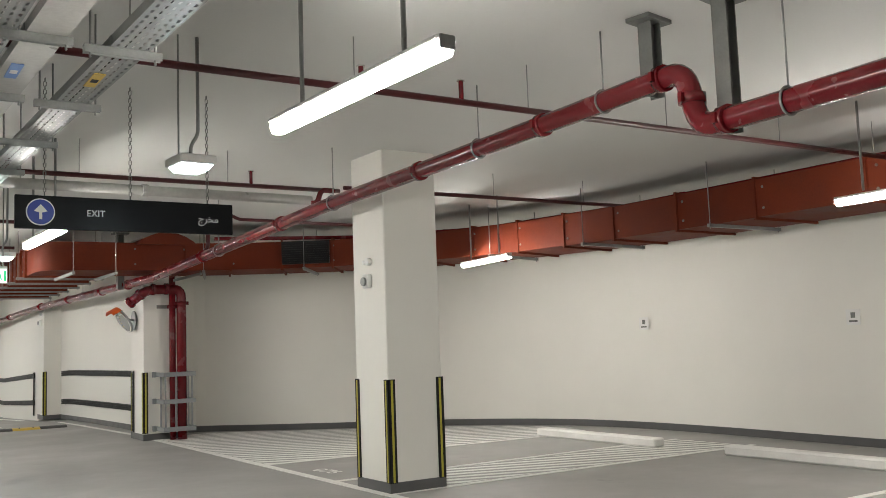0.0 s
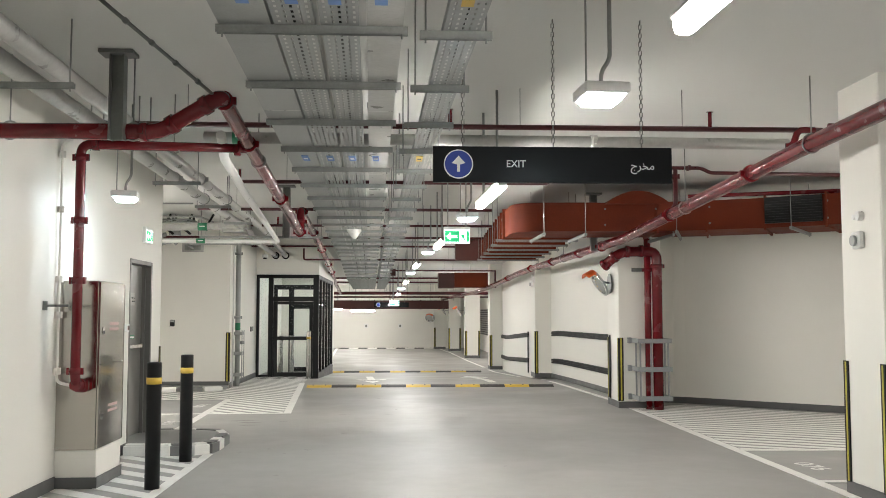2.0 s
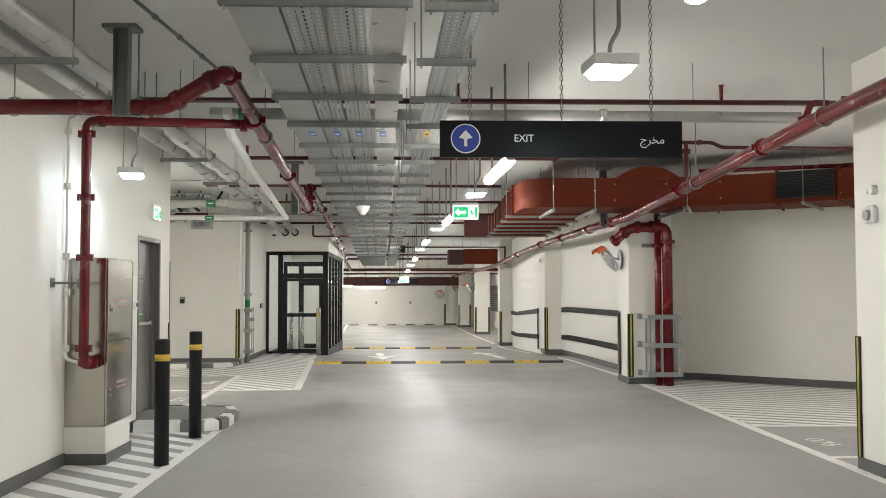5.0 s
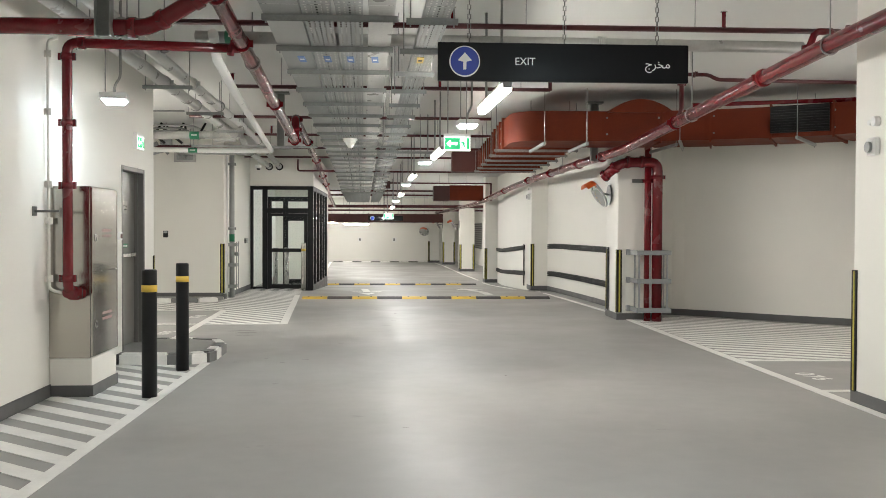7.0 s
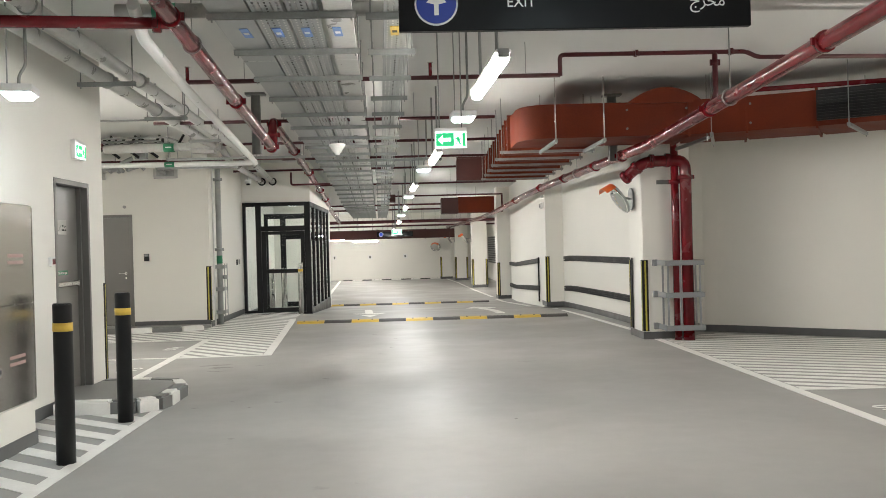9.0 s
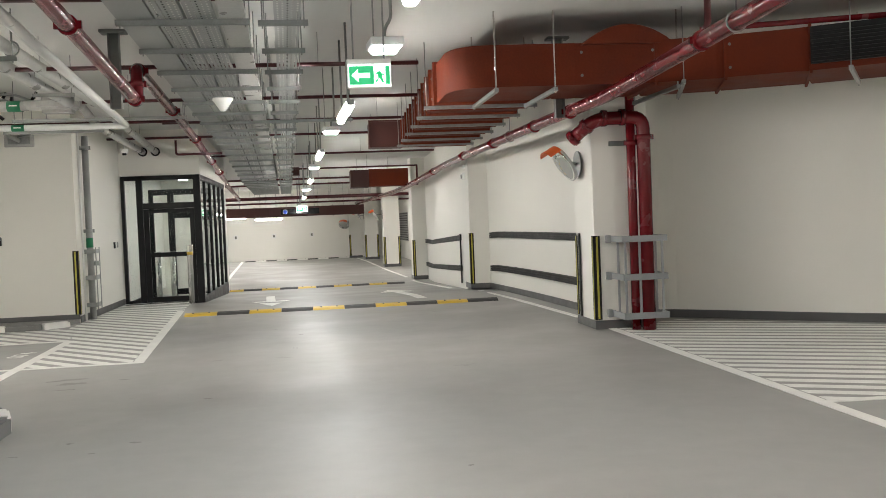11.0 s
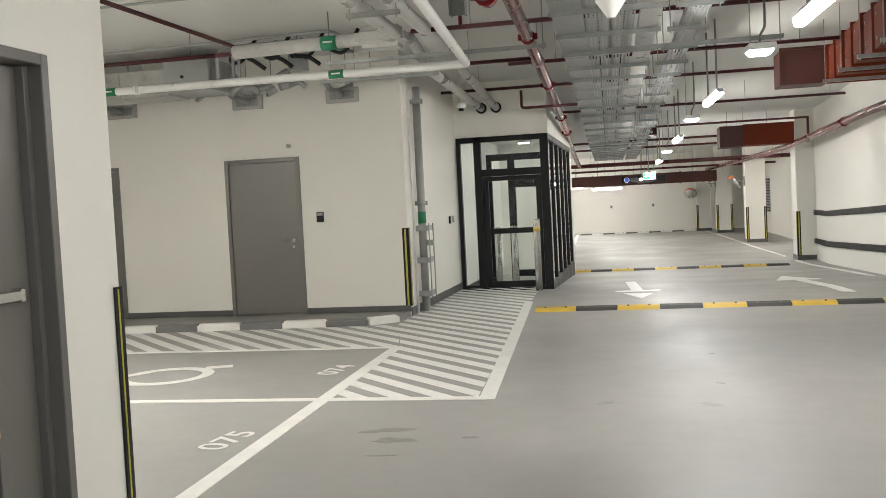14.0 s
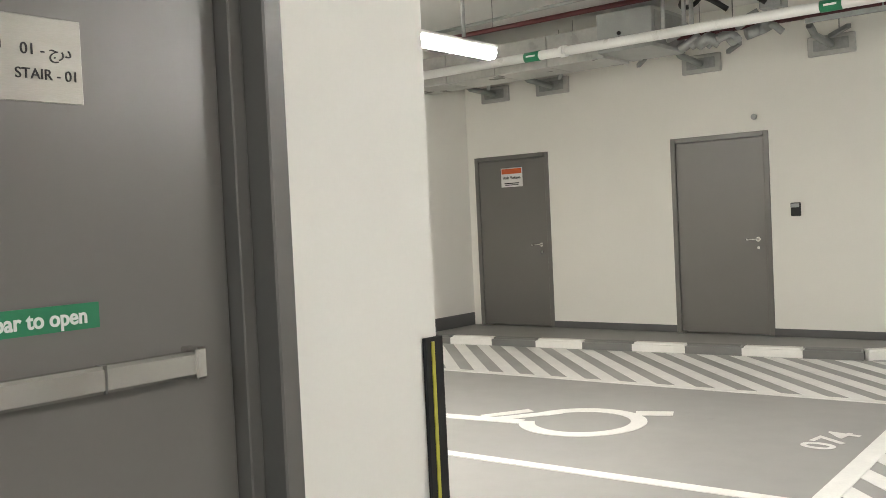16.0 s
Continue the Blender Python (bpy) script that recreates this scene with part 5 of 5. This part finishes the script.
convex_mirror(3.98, 15.5, 2.10, -84, (4.208, 15.62, 2.10), 0.25)
convex_mirror(2.20, 50.3, 1.40, -14, (2.438, 50.6, 1.42), 0.26)
convex_mirror(3.08, 39.6, 1.72, -84, (3.348, 39.7, 1.74), 0.235)
convex_mirror(2.80, 47.8, 1.76, -84, (3.068, 47.9, 1.78), 0.235)

# ---- fire-rated duct ----
DZ0, DZ1, DW = 2.80, 3.24, 1.12
DA = [(2.97 - 0.17 * k / 11, 20.5 - 6.0 * k / 11) for k in range(12)]
DP = [(3.55, 13.87), (4.45, 13.80), (5.25, 13.52), (6.05, 13.12), (6.8, 12.6), (7.45, 11.95), (7.97, 11.2), (8.38, 10.4), (8.68, 9.55), (8.88, 8.65), (9.0, 7.7), (9.07, 6.6), (9.1, 5.4), (9.1, 4.0), (9.1, 2.2), (9.1, 0.4), (9.1, -3.0), (9.1, -7)]
t = thing("smoke_duct", (4.5, 13.5, DZ0), "red oxide fire-rated duct bending along the ceiling", "duct")
corner = [(2.25, 14.52), (2.25, 13.80), (2.265, 13.70), (2.29, 13.60), (2.34, 13.50), (2.42, 13.42), (2.50, 13.37), (2.60, 13.34), (3.55, 13.30), (3.55, 14.43), (3.34, 14.52)]
elbow = part("elbow_piece", slab(nb(), corner, DZ0 + 0.002, DZ1 - 0.002), DUCT, t)
elbow.data.shade_smooth()
elbow.data.set_sharp_from_angle(angle=radians(35))
bm = nb()
arch = [(3.62 + 0.98 * k / 12, DZ1 - 0.03 + 0.20 * math.sin(math.pi * k / 12) ** 0.8) for k in range(13)]
slab(bm, arch, 13.20, 14.44)
bm.transform(Matrix(((1, 0, 0, 0), (0, 0, 1, 0.0), (0, 1, 0, 0), (0, 0, 0, 1))))
part("transition_piece", bm, DUCT, t)
for i, (p, q) in enumerate(list(zip(DA, DA[1:])) + list(zip(DP, DP[1:]))):
    d = (Vector(q) - Vector(p)).normalized()
    e = 0.02 * d
    hi = DZ1
    bm = obox(nb(), Vector(p) - e, Vector(q) + e, DW + (0.012 if i % 2 else 0), DZ0 + (0.003 if i % 2 else 0), hi - (0.004 if i % 2 else 0))
    s = part("duct_length", bm, DUCT, t)
    j = Vector(q)
    part("flange", obox(nb(), j - d * 0.014, j + d * 0.014, DW + 0.06, DZ0 - 0.028, DZ1 + 0.03), DUCT, s)
    n = Vector((-d.y, d.x))
    for sd in (-1, 1):
        for zz in (DZ0 + 0.10, DZ1 - 0.10):
            c = Vector(p) + d * 0.12 + n * sd * (DW / 2 + 0.006)
            part("rivet", tube(nb(), [(c.x - n.x * sd * 0.012, c.y - n.y * sd * 0.012, zz), (c.x + n.x * sd * 0.004, c.y + n.y * sd * 0.004, zz)], 0.016, 8), DARKSTEEL, s)
    if i % 2 == 0:
        mid = (Vector(p) + Vector(q)) / 2
        h = thing("duct_hanger", (mid.x, mid.y, DZ0 - 0.035), "zinc channel and rods carrying the red duct", "hanger", "duct hangers")
        part("channel", obox(nb(), mid - n * (DW / 2 + 0.12), mid + n * (DW / 2 + 0.12), 0.04, DZ0 - 0.041, DZ0 - 0.001), STRUT, h)
        for sd in (-1, 1):
            c = mid + n * sd * (DW / 2 + 0.09)
            part("rod", rod(nb(), c.x, c.y, DZ0 - 0.06, CZ, 0.006), STRUT, h)
part("end_collar", box(nb(), 2.38, 3.56, 20.5, 20.54, DZ0 - 0.03, DZ1 + 0.03), DUCT, t)
for x in (2.68, 3.30, 4.62):
    h = thing("duct_hanger", (x, 13.9, DZ0 - 0.04), "zinc channel and bright rods carrying the red duct", "hanger", "duct hangers")
    part("channel", box(nb(), x - 0.02, x + 0.02, 13.14, 14.55, DZ0 - 0.075, DZ0 - 0.035), STRUT, h)
    for y in (13.17, 14.52):
        part("rod", rod(nb(), x, y, DZ0 - 0.09, CZ, 0.009), CHROME, h)
outlet = part("end_outlet", box(nb(), 1.83, 2.44, 20.55, 21.2, DZ0 + 0.005, DZ1 + 0.015, 0.006), DARKDUCT, t, "dark outlet box at the end of the duct")
for z in (DZ0 - 0.01, DZ1):
    part("outlet_rim", box(nb(), 1.81, 2.46, 20.52, 20.549, z, z + 0.03), DARKDUCT, outlet)
for x in (1.81, 2.43):
    part("outlet_rim", box(nb(), x, x + 0.03, 20.52, 20.549, DZ0 + 0.0205, DZ1 - 0.0005), DARKDUCT, outlet)
g = part("grille_frame", obox(nb(), (5.80, 12.61), (6.44, 12.17), 0.04, DZ0 + 0.06, DZ1 - 0.01, -0.03), CHAR, t, "black louvre grille")
for k in range(9):
    zk = DZ0 + 0.08 + k * 0.036
    part("louvre_slat", obox(nb(), (5.80, 12.59), (6.44, 12.15), 0.02, zk, zk + 0.012, -0.045), BLACK, g)
t = thing("smoke_duct", (2.6, 30.3, 2.46), "short red oxide duct piece with a dark outlet box", "duct")
part("duct_length", box(nb(), 2.34, 3.44, 30, 30.7, 2.46, 2.94, 0.004), DUCT, t)
part("duct_end", box(nb(), 1.82, 2.335, 29.95, 30.75, 2.44, 2.92, 0.004), DARKDUCT, t, "dark outlet box")
for x in (2.02, 2.9):
    part("hanger_rod", rod(nb(), x, 30.35, 2.92, CZ + gz(30)), STRUT, t)
t = thing("smoke_duct", (0.3, 30.3, 2.8), "small red oxide duct end beside the cable trays", "duct")
part("duct_length", box(nb(), 0.12, 0.42, 30.0, 30.6, 2.84, 3.06, 0.004), DARKDUCT, t)
part("hanger_rod", rod(nb(), 0.27, 30.3, 3.06, CZ + gz(30)), STRUT, t)
t = thing("smoke_duct", (0.3, 46.3, 1.86), "dark red oxide duct crossing the far aisle", "duct")
part("duct_length", box(nb(), -5.5, 3.0, 46, 46.7, 1.86, 2.28, 0.004), DARKDUCT, t)
for k in range(8):
    f = -5.3 + 1.15 * k
    part("flange", box(nb(), f, f + 0.03, 45.97, 46.73, 1.83, 2.31), DARKDUCT, t)
    part("hanger_rod", rod(nb(), f + 0.5, 46.3, 2.28, CZ + gz(46)), STRUT, t)
t = thing("exit_sign_board", (0.2, 44.9, 1.93), "black hanging sign with a blue disc at the far end", "sign")
part("panel", box(nb(), -0.66, 1.0, 44.9, 44.94, 1.93, 2.17, 0.003), SIGNBLACK, t)
for nm, r, y, mat in (("disc_rim", 0.098, 44.898, WHITE), ("disc", 0.086, 44.894, BLUE)):
    part(nm, tube(nb(), [(-0.47, y, 2.05), (-0.47, y - 0.003, 2.05)], r, 24), mat, t)
for x in (-0.4, 0.8):
    part("chain", rod(nb(), x, 44.92, 2.17, CZ + gz(45)), DARKSTEEL, t)

# ---- wheel stops, wall notices, emergency lights ----
for y0, y1 in ((7.62, 10.15), (4.2, 6.45)):
    t = thing("wheel_stop", (9.05, (y0 + y1) / 2, 0), "white painted concrete wheel stop on the floor", "wheel stop", "wheel stops")
    bm = nb()
    box(bm, 8.95, 9.15, y0, y1, 0, 0.12, 0.02)
    part("block", bm, LINE, t)


def notice(x, y, z, axis, s=0.2):
    t = thing("wall_notice", (x, y, z), "small white notice with dark print on the wall", "notice", "wall notices")
    if axis == "x":
        part("sheet", box(nb(), x - 0.006, x, y - s / 2, y + s / 2, z - s / 2, z + s / 2), WHITE, t)
        part("mark", box(nb(), x - 0.008, x - 0.0062, y - s * 0.16, y + s * 0.16, z - s * 0.05, z + s * 0.3), DARKSTEEL, t)
        part("text_bar", box(nb(), x - 0.008, x - 0.0062, y - s * 0.3, y + s * 0.3, z - s * 0.32, z - s * 0.2), DARKSTEEL, t)
    else:
        part("sheet", box(nb(), x - s / 2, x + s / 2, y - 0.006, y, z - s / 2, z + s / 2), WHITE, t)
        part("mark", box(nb(), x - s * 0.2, x + s * 0.2, y - 0.008, y - 0.0062, z - s * 0.3, z + s * 0.3), DARKSTEEL, t)


notice(10.70, 9.44, 1.69, "x")
notice(10.69, 5.7, 1.64, "x")
for x in (-3.2, -1.3, 0.6):
    notice(x, 51.99, 0.95, "y", 0.22)


def emergency_light(x, y, z):
    t = thing("emergency_light", (x, y, z), "small white twin-spot emergency light on the column", "emergency light", "emergency lights")
    part("case", box(nb(), x - 0.06, x - 0.001, y - 0.07, y + 0.07, z - 0.09, z + 0.06, 0.015), WHITE, t)
    part("lens", tube(nb(), [(x - 0.06, y, z - 0.02), (x - 0.085, y, z - 0.02)], 0.045, 16), PIPEGREY, t)
    part("sounder", tube(nb(), [(x - 0.001, y - 0.03, z + 0.19), (x - 0.035, y - 0.03, z + 0.19), (x - 0.05, y - 0.03, z + 0.19)], 0.04, 16), WHITE, t)
    part("strobe", tube(nb(), [(x - 0.001, y + 0.08, z + 0.19), (x - 0.03, y + 0.08, z + 0.19)], 0.022, 12), WHITE, t)


emergency_light(4.47, 7.2, 2.2)
emergency_light(3.93, 23.1, 2.35)


def louvre(x, y0, y1, z0, z1):
    t = thing("wall_louvre", (x, y0, z0), "dark slatted ventilation louvre in the wall", "louvre", "wall louvres")
    part("frame", box(nb(), x - 0.03, x - 0.001, y0, y1, z0, z1), PIPEGREY, t)
    n = 12
    for k in range(n):
        z = z0 + (k + 0.3) * (z1 - z0) / n
        part("slat", box(nb(), x - 0.06, x - 0.031, y0 + 0.04, y1 - 0.04, z, z + 0.04), CHAR, t)


louvre(4.9, 45.4, 49.2, 0.55, 1.85)

# ---- service corner by the lobby ----
pipe_run("downpipe", [(GX + 0.09, 20.25, 0.0), (GX + 0.09, 20.25, 3.1)], 0.055, "grey vertical drain pipe by the corner", [((GX + 0.09, 20.25, 1.5), (0, 0, 1)), ((GX + 0.09, 20.25, 2.9), (0, 0, 1))], mat=PIPEGREY)
pipe_run("downpipe", [(GX + 0.03, 20.02, 0.0), (GX + 0.03, 20.02, 3.2)], 0.018, "thin white vertical conduit by the corner", mat=WHITE)
t = thing("pipe_marker", (GX + 0.09, 20.25, 1.3), "green marker band on the vertical pipe", "pipe marker", "pipe markers")
part("band", tube(nb(), [(GX + 0.09, 20.25, 1.22), (GX + 0.09, 20.25, 1.38)], 0.058, 16), GREEN, t)
t = thing("pipe_cage", (GX + 0.1, 20.25, 0.1), "small grey steel guard round the vertical pipe", "guard cage")
for z in (0.22, 0.68, 1.12):
    bm = nb()
    box(bm, GX + 0.005, GX + 0.2, 20.10, 20.12, z, z + 0.07)
    box(bm, GX + 0.18, GX + 0.2, 20.12, 20.42, z, z + 0.07)
    part("band", bm, PIPEGREY, t)
for y in (20.12, 20.38):
    part("upright", box(nb(), GX + 0.201, GX + 0.212, y, y + 0.03, 0.18, 1.22), PIPEGREY, t)
part("valve", tube(nb(), [(GX + 0.15, 20.25, 0.95), (GX + 0.24, 20.25, 0.95)], 0.04, 14), PIPEGREY, t)
t = thing("card_reader", (-4.30, WB, 1.38), "small black card reader on the wall beside the door", "card reader")
part("case", box(nb(), -4.35, -4.25, WB - 0.03, WB - 0.001, 1.31, 1.45, 0.006), CHAR, t)
part("key_face", box(nb(), -4.34, -4.26, WB - 0.033, WB - 0.0305, 1.40, 1.44), PIPEGREY, t)
t = thing("card_reader", (GX, 22.6, 1.2), "two small dark switches beside the lobby door", "card reader")
part("case", box(nb(), GX + 0.001, GX + 0.025, 22.55, 22.64, 1.15, 1.27, 0.004), CHAR, t)
part("case", box(nb(), GX + 0.001, GX + 0.02, 22.85, 22.93, 1.16, 1.27, 0.004), PIPEGREY, t)
t = thing("door_sensor", (-4.70, WB, 2.37), "small round grey sensor above the door", "sensor")
part("dome", tube(nb(), [(-4.70, WB - 0.001, 2.37), (-4.70, WB - 0.02, 2.37), (-4.70, WB - 0.03, 2.37)], 0.03, 16), PIPEGREY, t)
t = thing("security_camera", (-2.62, 21.6, 2.9), "small white dome security camera on a bracket", "camera")
part("body", tube(nb(), [(-2.62, 21.6, 2.98), (-2.62, 21.6, 2.93), (-2.62, 21.6, 2.90)], 0.07, 20), WHITE, t)
part("lens", tube(nb(), [(-2.62, 21.6, 2.90), (-2.62, 21.6, 2.875), (-2.62, 21.6, 2.865)], 0.04, 16), CHAR, t)
part("stem", tube(nb(), [(-2.62, 21.6, 2.98), (-2.62, 21.6, CZ)], 0.015, 8), WHITE, t)
t = thing("ceiling_detector", (-0.2, 14.8, 2.85), "white cone-shaped detector under the cable tray", "detector")
bm = nb()
bmesh.ops.create_cone(bm, cap_ends=True, segments=24, radius1=0.03, radius2=0.11, depth=0.12, matrix=Matrix.Translation((-0.2, 14.8, 2.86)))
part("cone", bm, WHITE, t)
part("base_ring", tube(nb(), [(-0.2, 14.8, 2.92), (-0.2, 14.8, 2.95)], 0.115, 24), WHITE, t)
for x in (-2.5, -2.25):
    t = thing("pipe_sleeve", (x - 0.1, GY, 3.05), "black rimmed round pipe sleeve in the wall", "pipe sleeve", "pipe sleeves")
    part("collar", tube(nb(), [(x - 0.1, GY - 0.03, 3.06), (x - 0.1, GY - 0.001, 3.06)], 0.092, 24), CHAR, t)
pipe_run("sprinkler_drop", [(-1.75, 22.0, 3.15), (-1.75, 22.0, 2.88), (-0.9, 22.0, 2.88)], 0.022, "thin dark red sprinkler branch by the lobby", (), 0.05, DARKRED)

# ---- ventilation gear over the accessible bay ----
t = thing("fan_coil_unit", (-5.2, 18.75, 2.95), "grey metal fan coil unit with a square duct under the ceiling", "fan coil unit")
part("case", box(nb(), -5.75, -5.15, 18.35, 19.1, 3.03, 3.42, 0.006), PIPEGREY, t)
for k in range(4):
    part("duct_length", box(nb(), -8.45 + 0.68 * k, -8.45 + 0.68 * k + 0.67, 18.45, 19.0, 3.0, 3.33, 0.004), INSUL, t)
part("service_panel", box(nb(), -5.146, -5.14, 18.4, 19.05, 3.06, 3.38, 0.002), STRUT, t)
part("knob", tube(nb(), [(-5.5, 18.35, 3.2), (-5.5, 18.33, 3.2)], 0.02, 10), CHAR, t)
for k, (x, w) in enumerate(((-8.0, 0.42), (-7.15, 0.46), (-5.25, 0.44), (-3.89, 0.46))):
    t = thing("wall_opening_patch", (x, WB, 2.85), "grey sealed service opening high in the wall", "service opening", "service openings")
    part("rim", box(nb(), x - w / 2, x + w / 2, WB - 0.05, WB - 0.001, 2.90, 3.10, 0.01), INSUL, t)
    part("sealant", box(nb(), x - w / 2 + 0.06, x + w / 2 - 0.06, WB - 0.056, WB - 0.0505, 2.945, 3.06, 0.002), STRUT, t)
    part("conduit_stub", tube(nb(), [(x, WB - 0.02, 3.0), (x, WB - 0.55, 3.03), (x, WB - 0.7, 3.1)], 0.035, 10), STRUT, t)
for k in range(5):
    x = -7.9 + 1.02 * k
    t = thing("strut_end", (x, 19.2, 2.9), "short zinc channel bracket under the ceiling", "hanger", "strut brackets")
    bm = obox(nb(), (x, 19.45), (x + 0.28, 19.05), 0.04, 3.02, 3.06)
    part("channel", bm, STRUT, t)
    part("threaded_rod", rod(nb(), x + 0.14, 19.25, 3.05, CZ), STRUT, t)
for k in range(4):
    x = -4.9 + 0.42 * k
    t = thing("flexible_conduit", (x, 18.9, 3.1), "black flexible cable loop above the pipes", "cable", "cable loops")
    part("cable", tube(nb(), bend([(x, 18.6, 3.54), (x + 0.1, 18.2, 3.30 + 0.05 * (k % 2)), (x + 0.35, 18.0, 3.24), (x + 0.5, 18.1, 3.54)], 0.15, 8), 0.022, 8), BLACK, t)
t = thing("valve_set", (-4.6, 18.3, 3.0), "silver foil wrapped valves and pipes under the ceiling", "valves")
rnd = random.Random(5)
for k in range(9):
    x, y, z = -5.0 + 0.11 * k, 18.3 + rnd.uniform(-0.12, 0.12), 3.0 + rnd.uniform(-0.05, 0.1)
    part("foil_wrap", tube(nb(), bend([(x, y, z), (x + 0.12, y + rnd.uniform(-0.1, 0.1), z + 0.05), (x + 0.2, y, z + rnd.uniform(-0.06, 0.1))], 0.05), 0.04 + rnd.uniform(-0.012, 0.015), 9), GALV, t)
t = thing("insulated_joint", (-2.5, 16.9, 3.2), "bulky grey insulated pipe joint under the ceiling", "pipe joint")
bm = box(nb(), -2.80, -2.28, 16.72, 17.06, 3.08, 3.30)
bmesh.ops.bevel(bm, geom=bm.edges[:], offset=0.07, segments=3, affect="EDGES")
part("wrap", bm, INSUL, t)
for y in (16.62, 17.15):
    part("stub", tube(nb(), [(-2.42, y, 3.2), (-2.42, 16.9, 3.2)], 0.085, 14), INSUL, t)
for k in (0, 1):
    pipe_run("ceiling_conduit", [(-4.62 + 0.07 * k, 17.9, 2.98), (-4.62 + 0.07 * k, 17.9, 3.40 - 0.05 * k), (-3.55, 17.86, 3.42 - 0.05 * k), (-3.30 + 0.05 * k, 18.2, 3.30)], 0.02, "bent grey conduit above the clad pipe", (), 0.09, PIPEGREY)
t = thing("strut_rail", (-2.9, 17.9, 2.9), "long zinc channel beside the drain pipe", "hanger")
part("channel", box(nb(), -3.6, -2.2, 18.0, 18.04, 2.93, 2.97), STRUT, t)
part("threaded_rod", rod(nb(), -3.0, 18.02, 2.93, CZ), STRUT, t)
pipe_run("wall_pipe", [(-8.48, 15.5, 2.6), (-8.2, 15.5, 2.6), (-8.2, 18.0, 2.6)], 0.05, "white pipe with a green band by the west wall", mat=WHITE)
pipe_run("ceiling_conduit", [(-8.4, 17.9, 3.44), (-4.0, 17.6, 3.44), (-3.3, 17.55, 3.44), (-3.25, 18.6, 3.44)], 0.018, "thin grey conduit under the ceiling", mat=PIPEGREY)
pipe_run("ceiling_conduit", [(-4.75, 17.75, 3.0), (-4.75, 17.75, 3.40), (-3.9, 17.75, 3.40)], 0.018, "thin grey conduit dropping to the valves", mat=PIPEGREY)
pipe_run("ceiling_conduit", [(-8.4, 15.6, 3.46), (-4.0, 15.6, 3.46), (-3.0, 15.6, 3.46)], 0.014, "thin grey conduit under the ceiling", mat=PIPEGREY)
for k in range(3):
    x = -4.6 + 0.33 * k
    t = thing("black_cable", (x, 17.9, 3.3), "bundle of black cables sagging under the ceiling", "cable", "cable bundles")
    part("cable", tube(nb(), bend([(x, 18.4, 3.53), (x + 0.05, 17.9, 3.34 - 0.04 * k), (x + 0.30, 17.75, 3.22), (x + 0.42, 17.8, 3.12)], 0.12, 6), 0.024, 8), BLACK, t)
    part("cable_tie", tube(nb(), [(x + 0.05, 17.92, 3.34 - 0.04 * k), (x + 0.06, 17.9, 3.35 - 0.04 * k)], 0.03, 8), CHAR, t)
t = thing("access_panel", (-3.9, 18.1, 3.1), "small grey junction box under the ceiling", "junction box")
part("case", box(nb(), -4.0, -3.8, 18.05, 18.2, 3.12, 3.36, 0.006), PIPEGREY, t)
part("lid", box(nb(), -3.99, -3.81, 18.04, 18.049, 3.13, 3.35, 0.003), STRUT, t)
part("rod", rod(nb(), -3.9, 18.12, 3.36, CZ), STRUT, t)
trapeze(-3.2, -0.9, 17.1, 3.03)
trapeze(ax(0.2, 17.0), ax(1.9, 17.0), 17.3, 2.96)
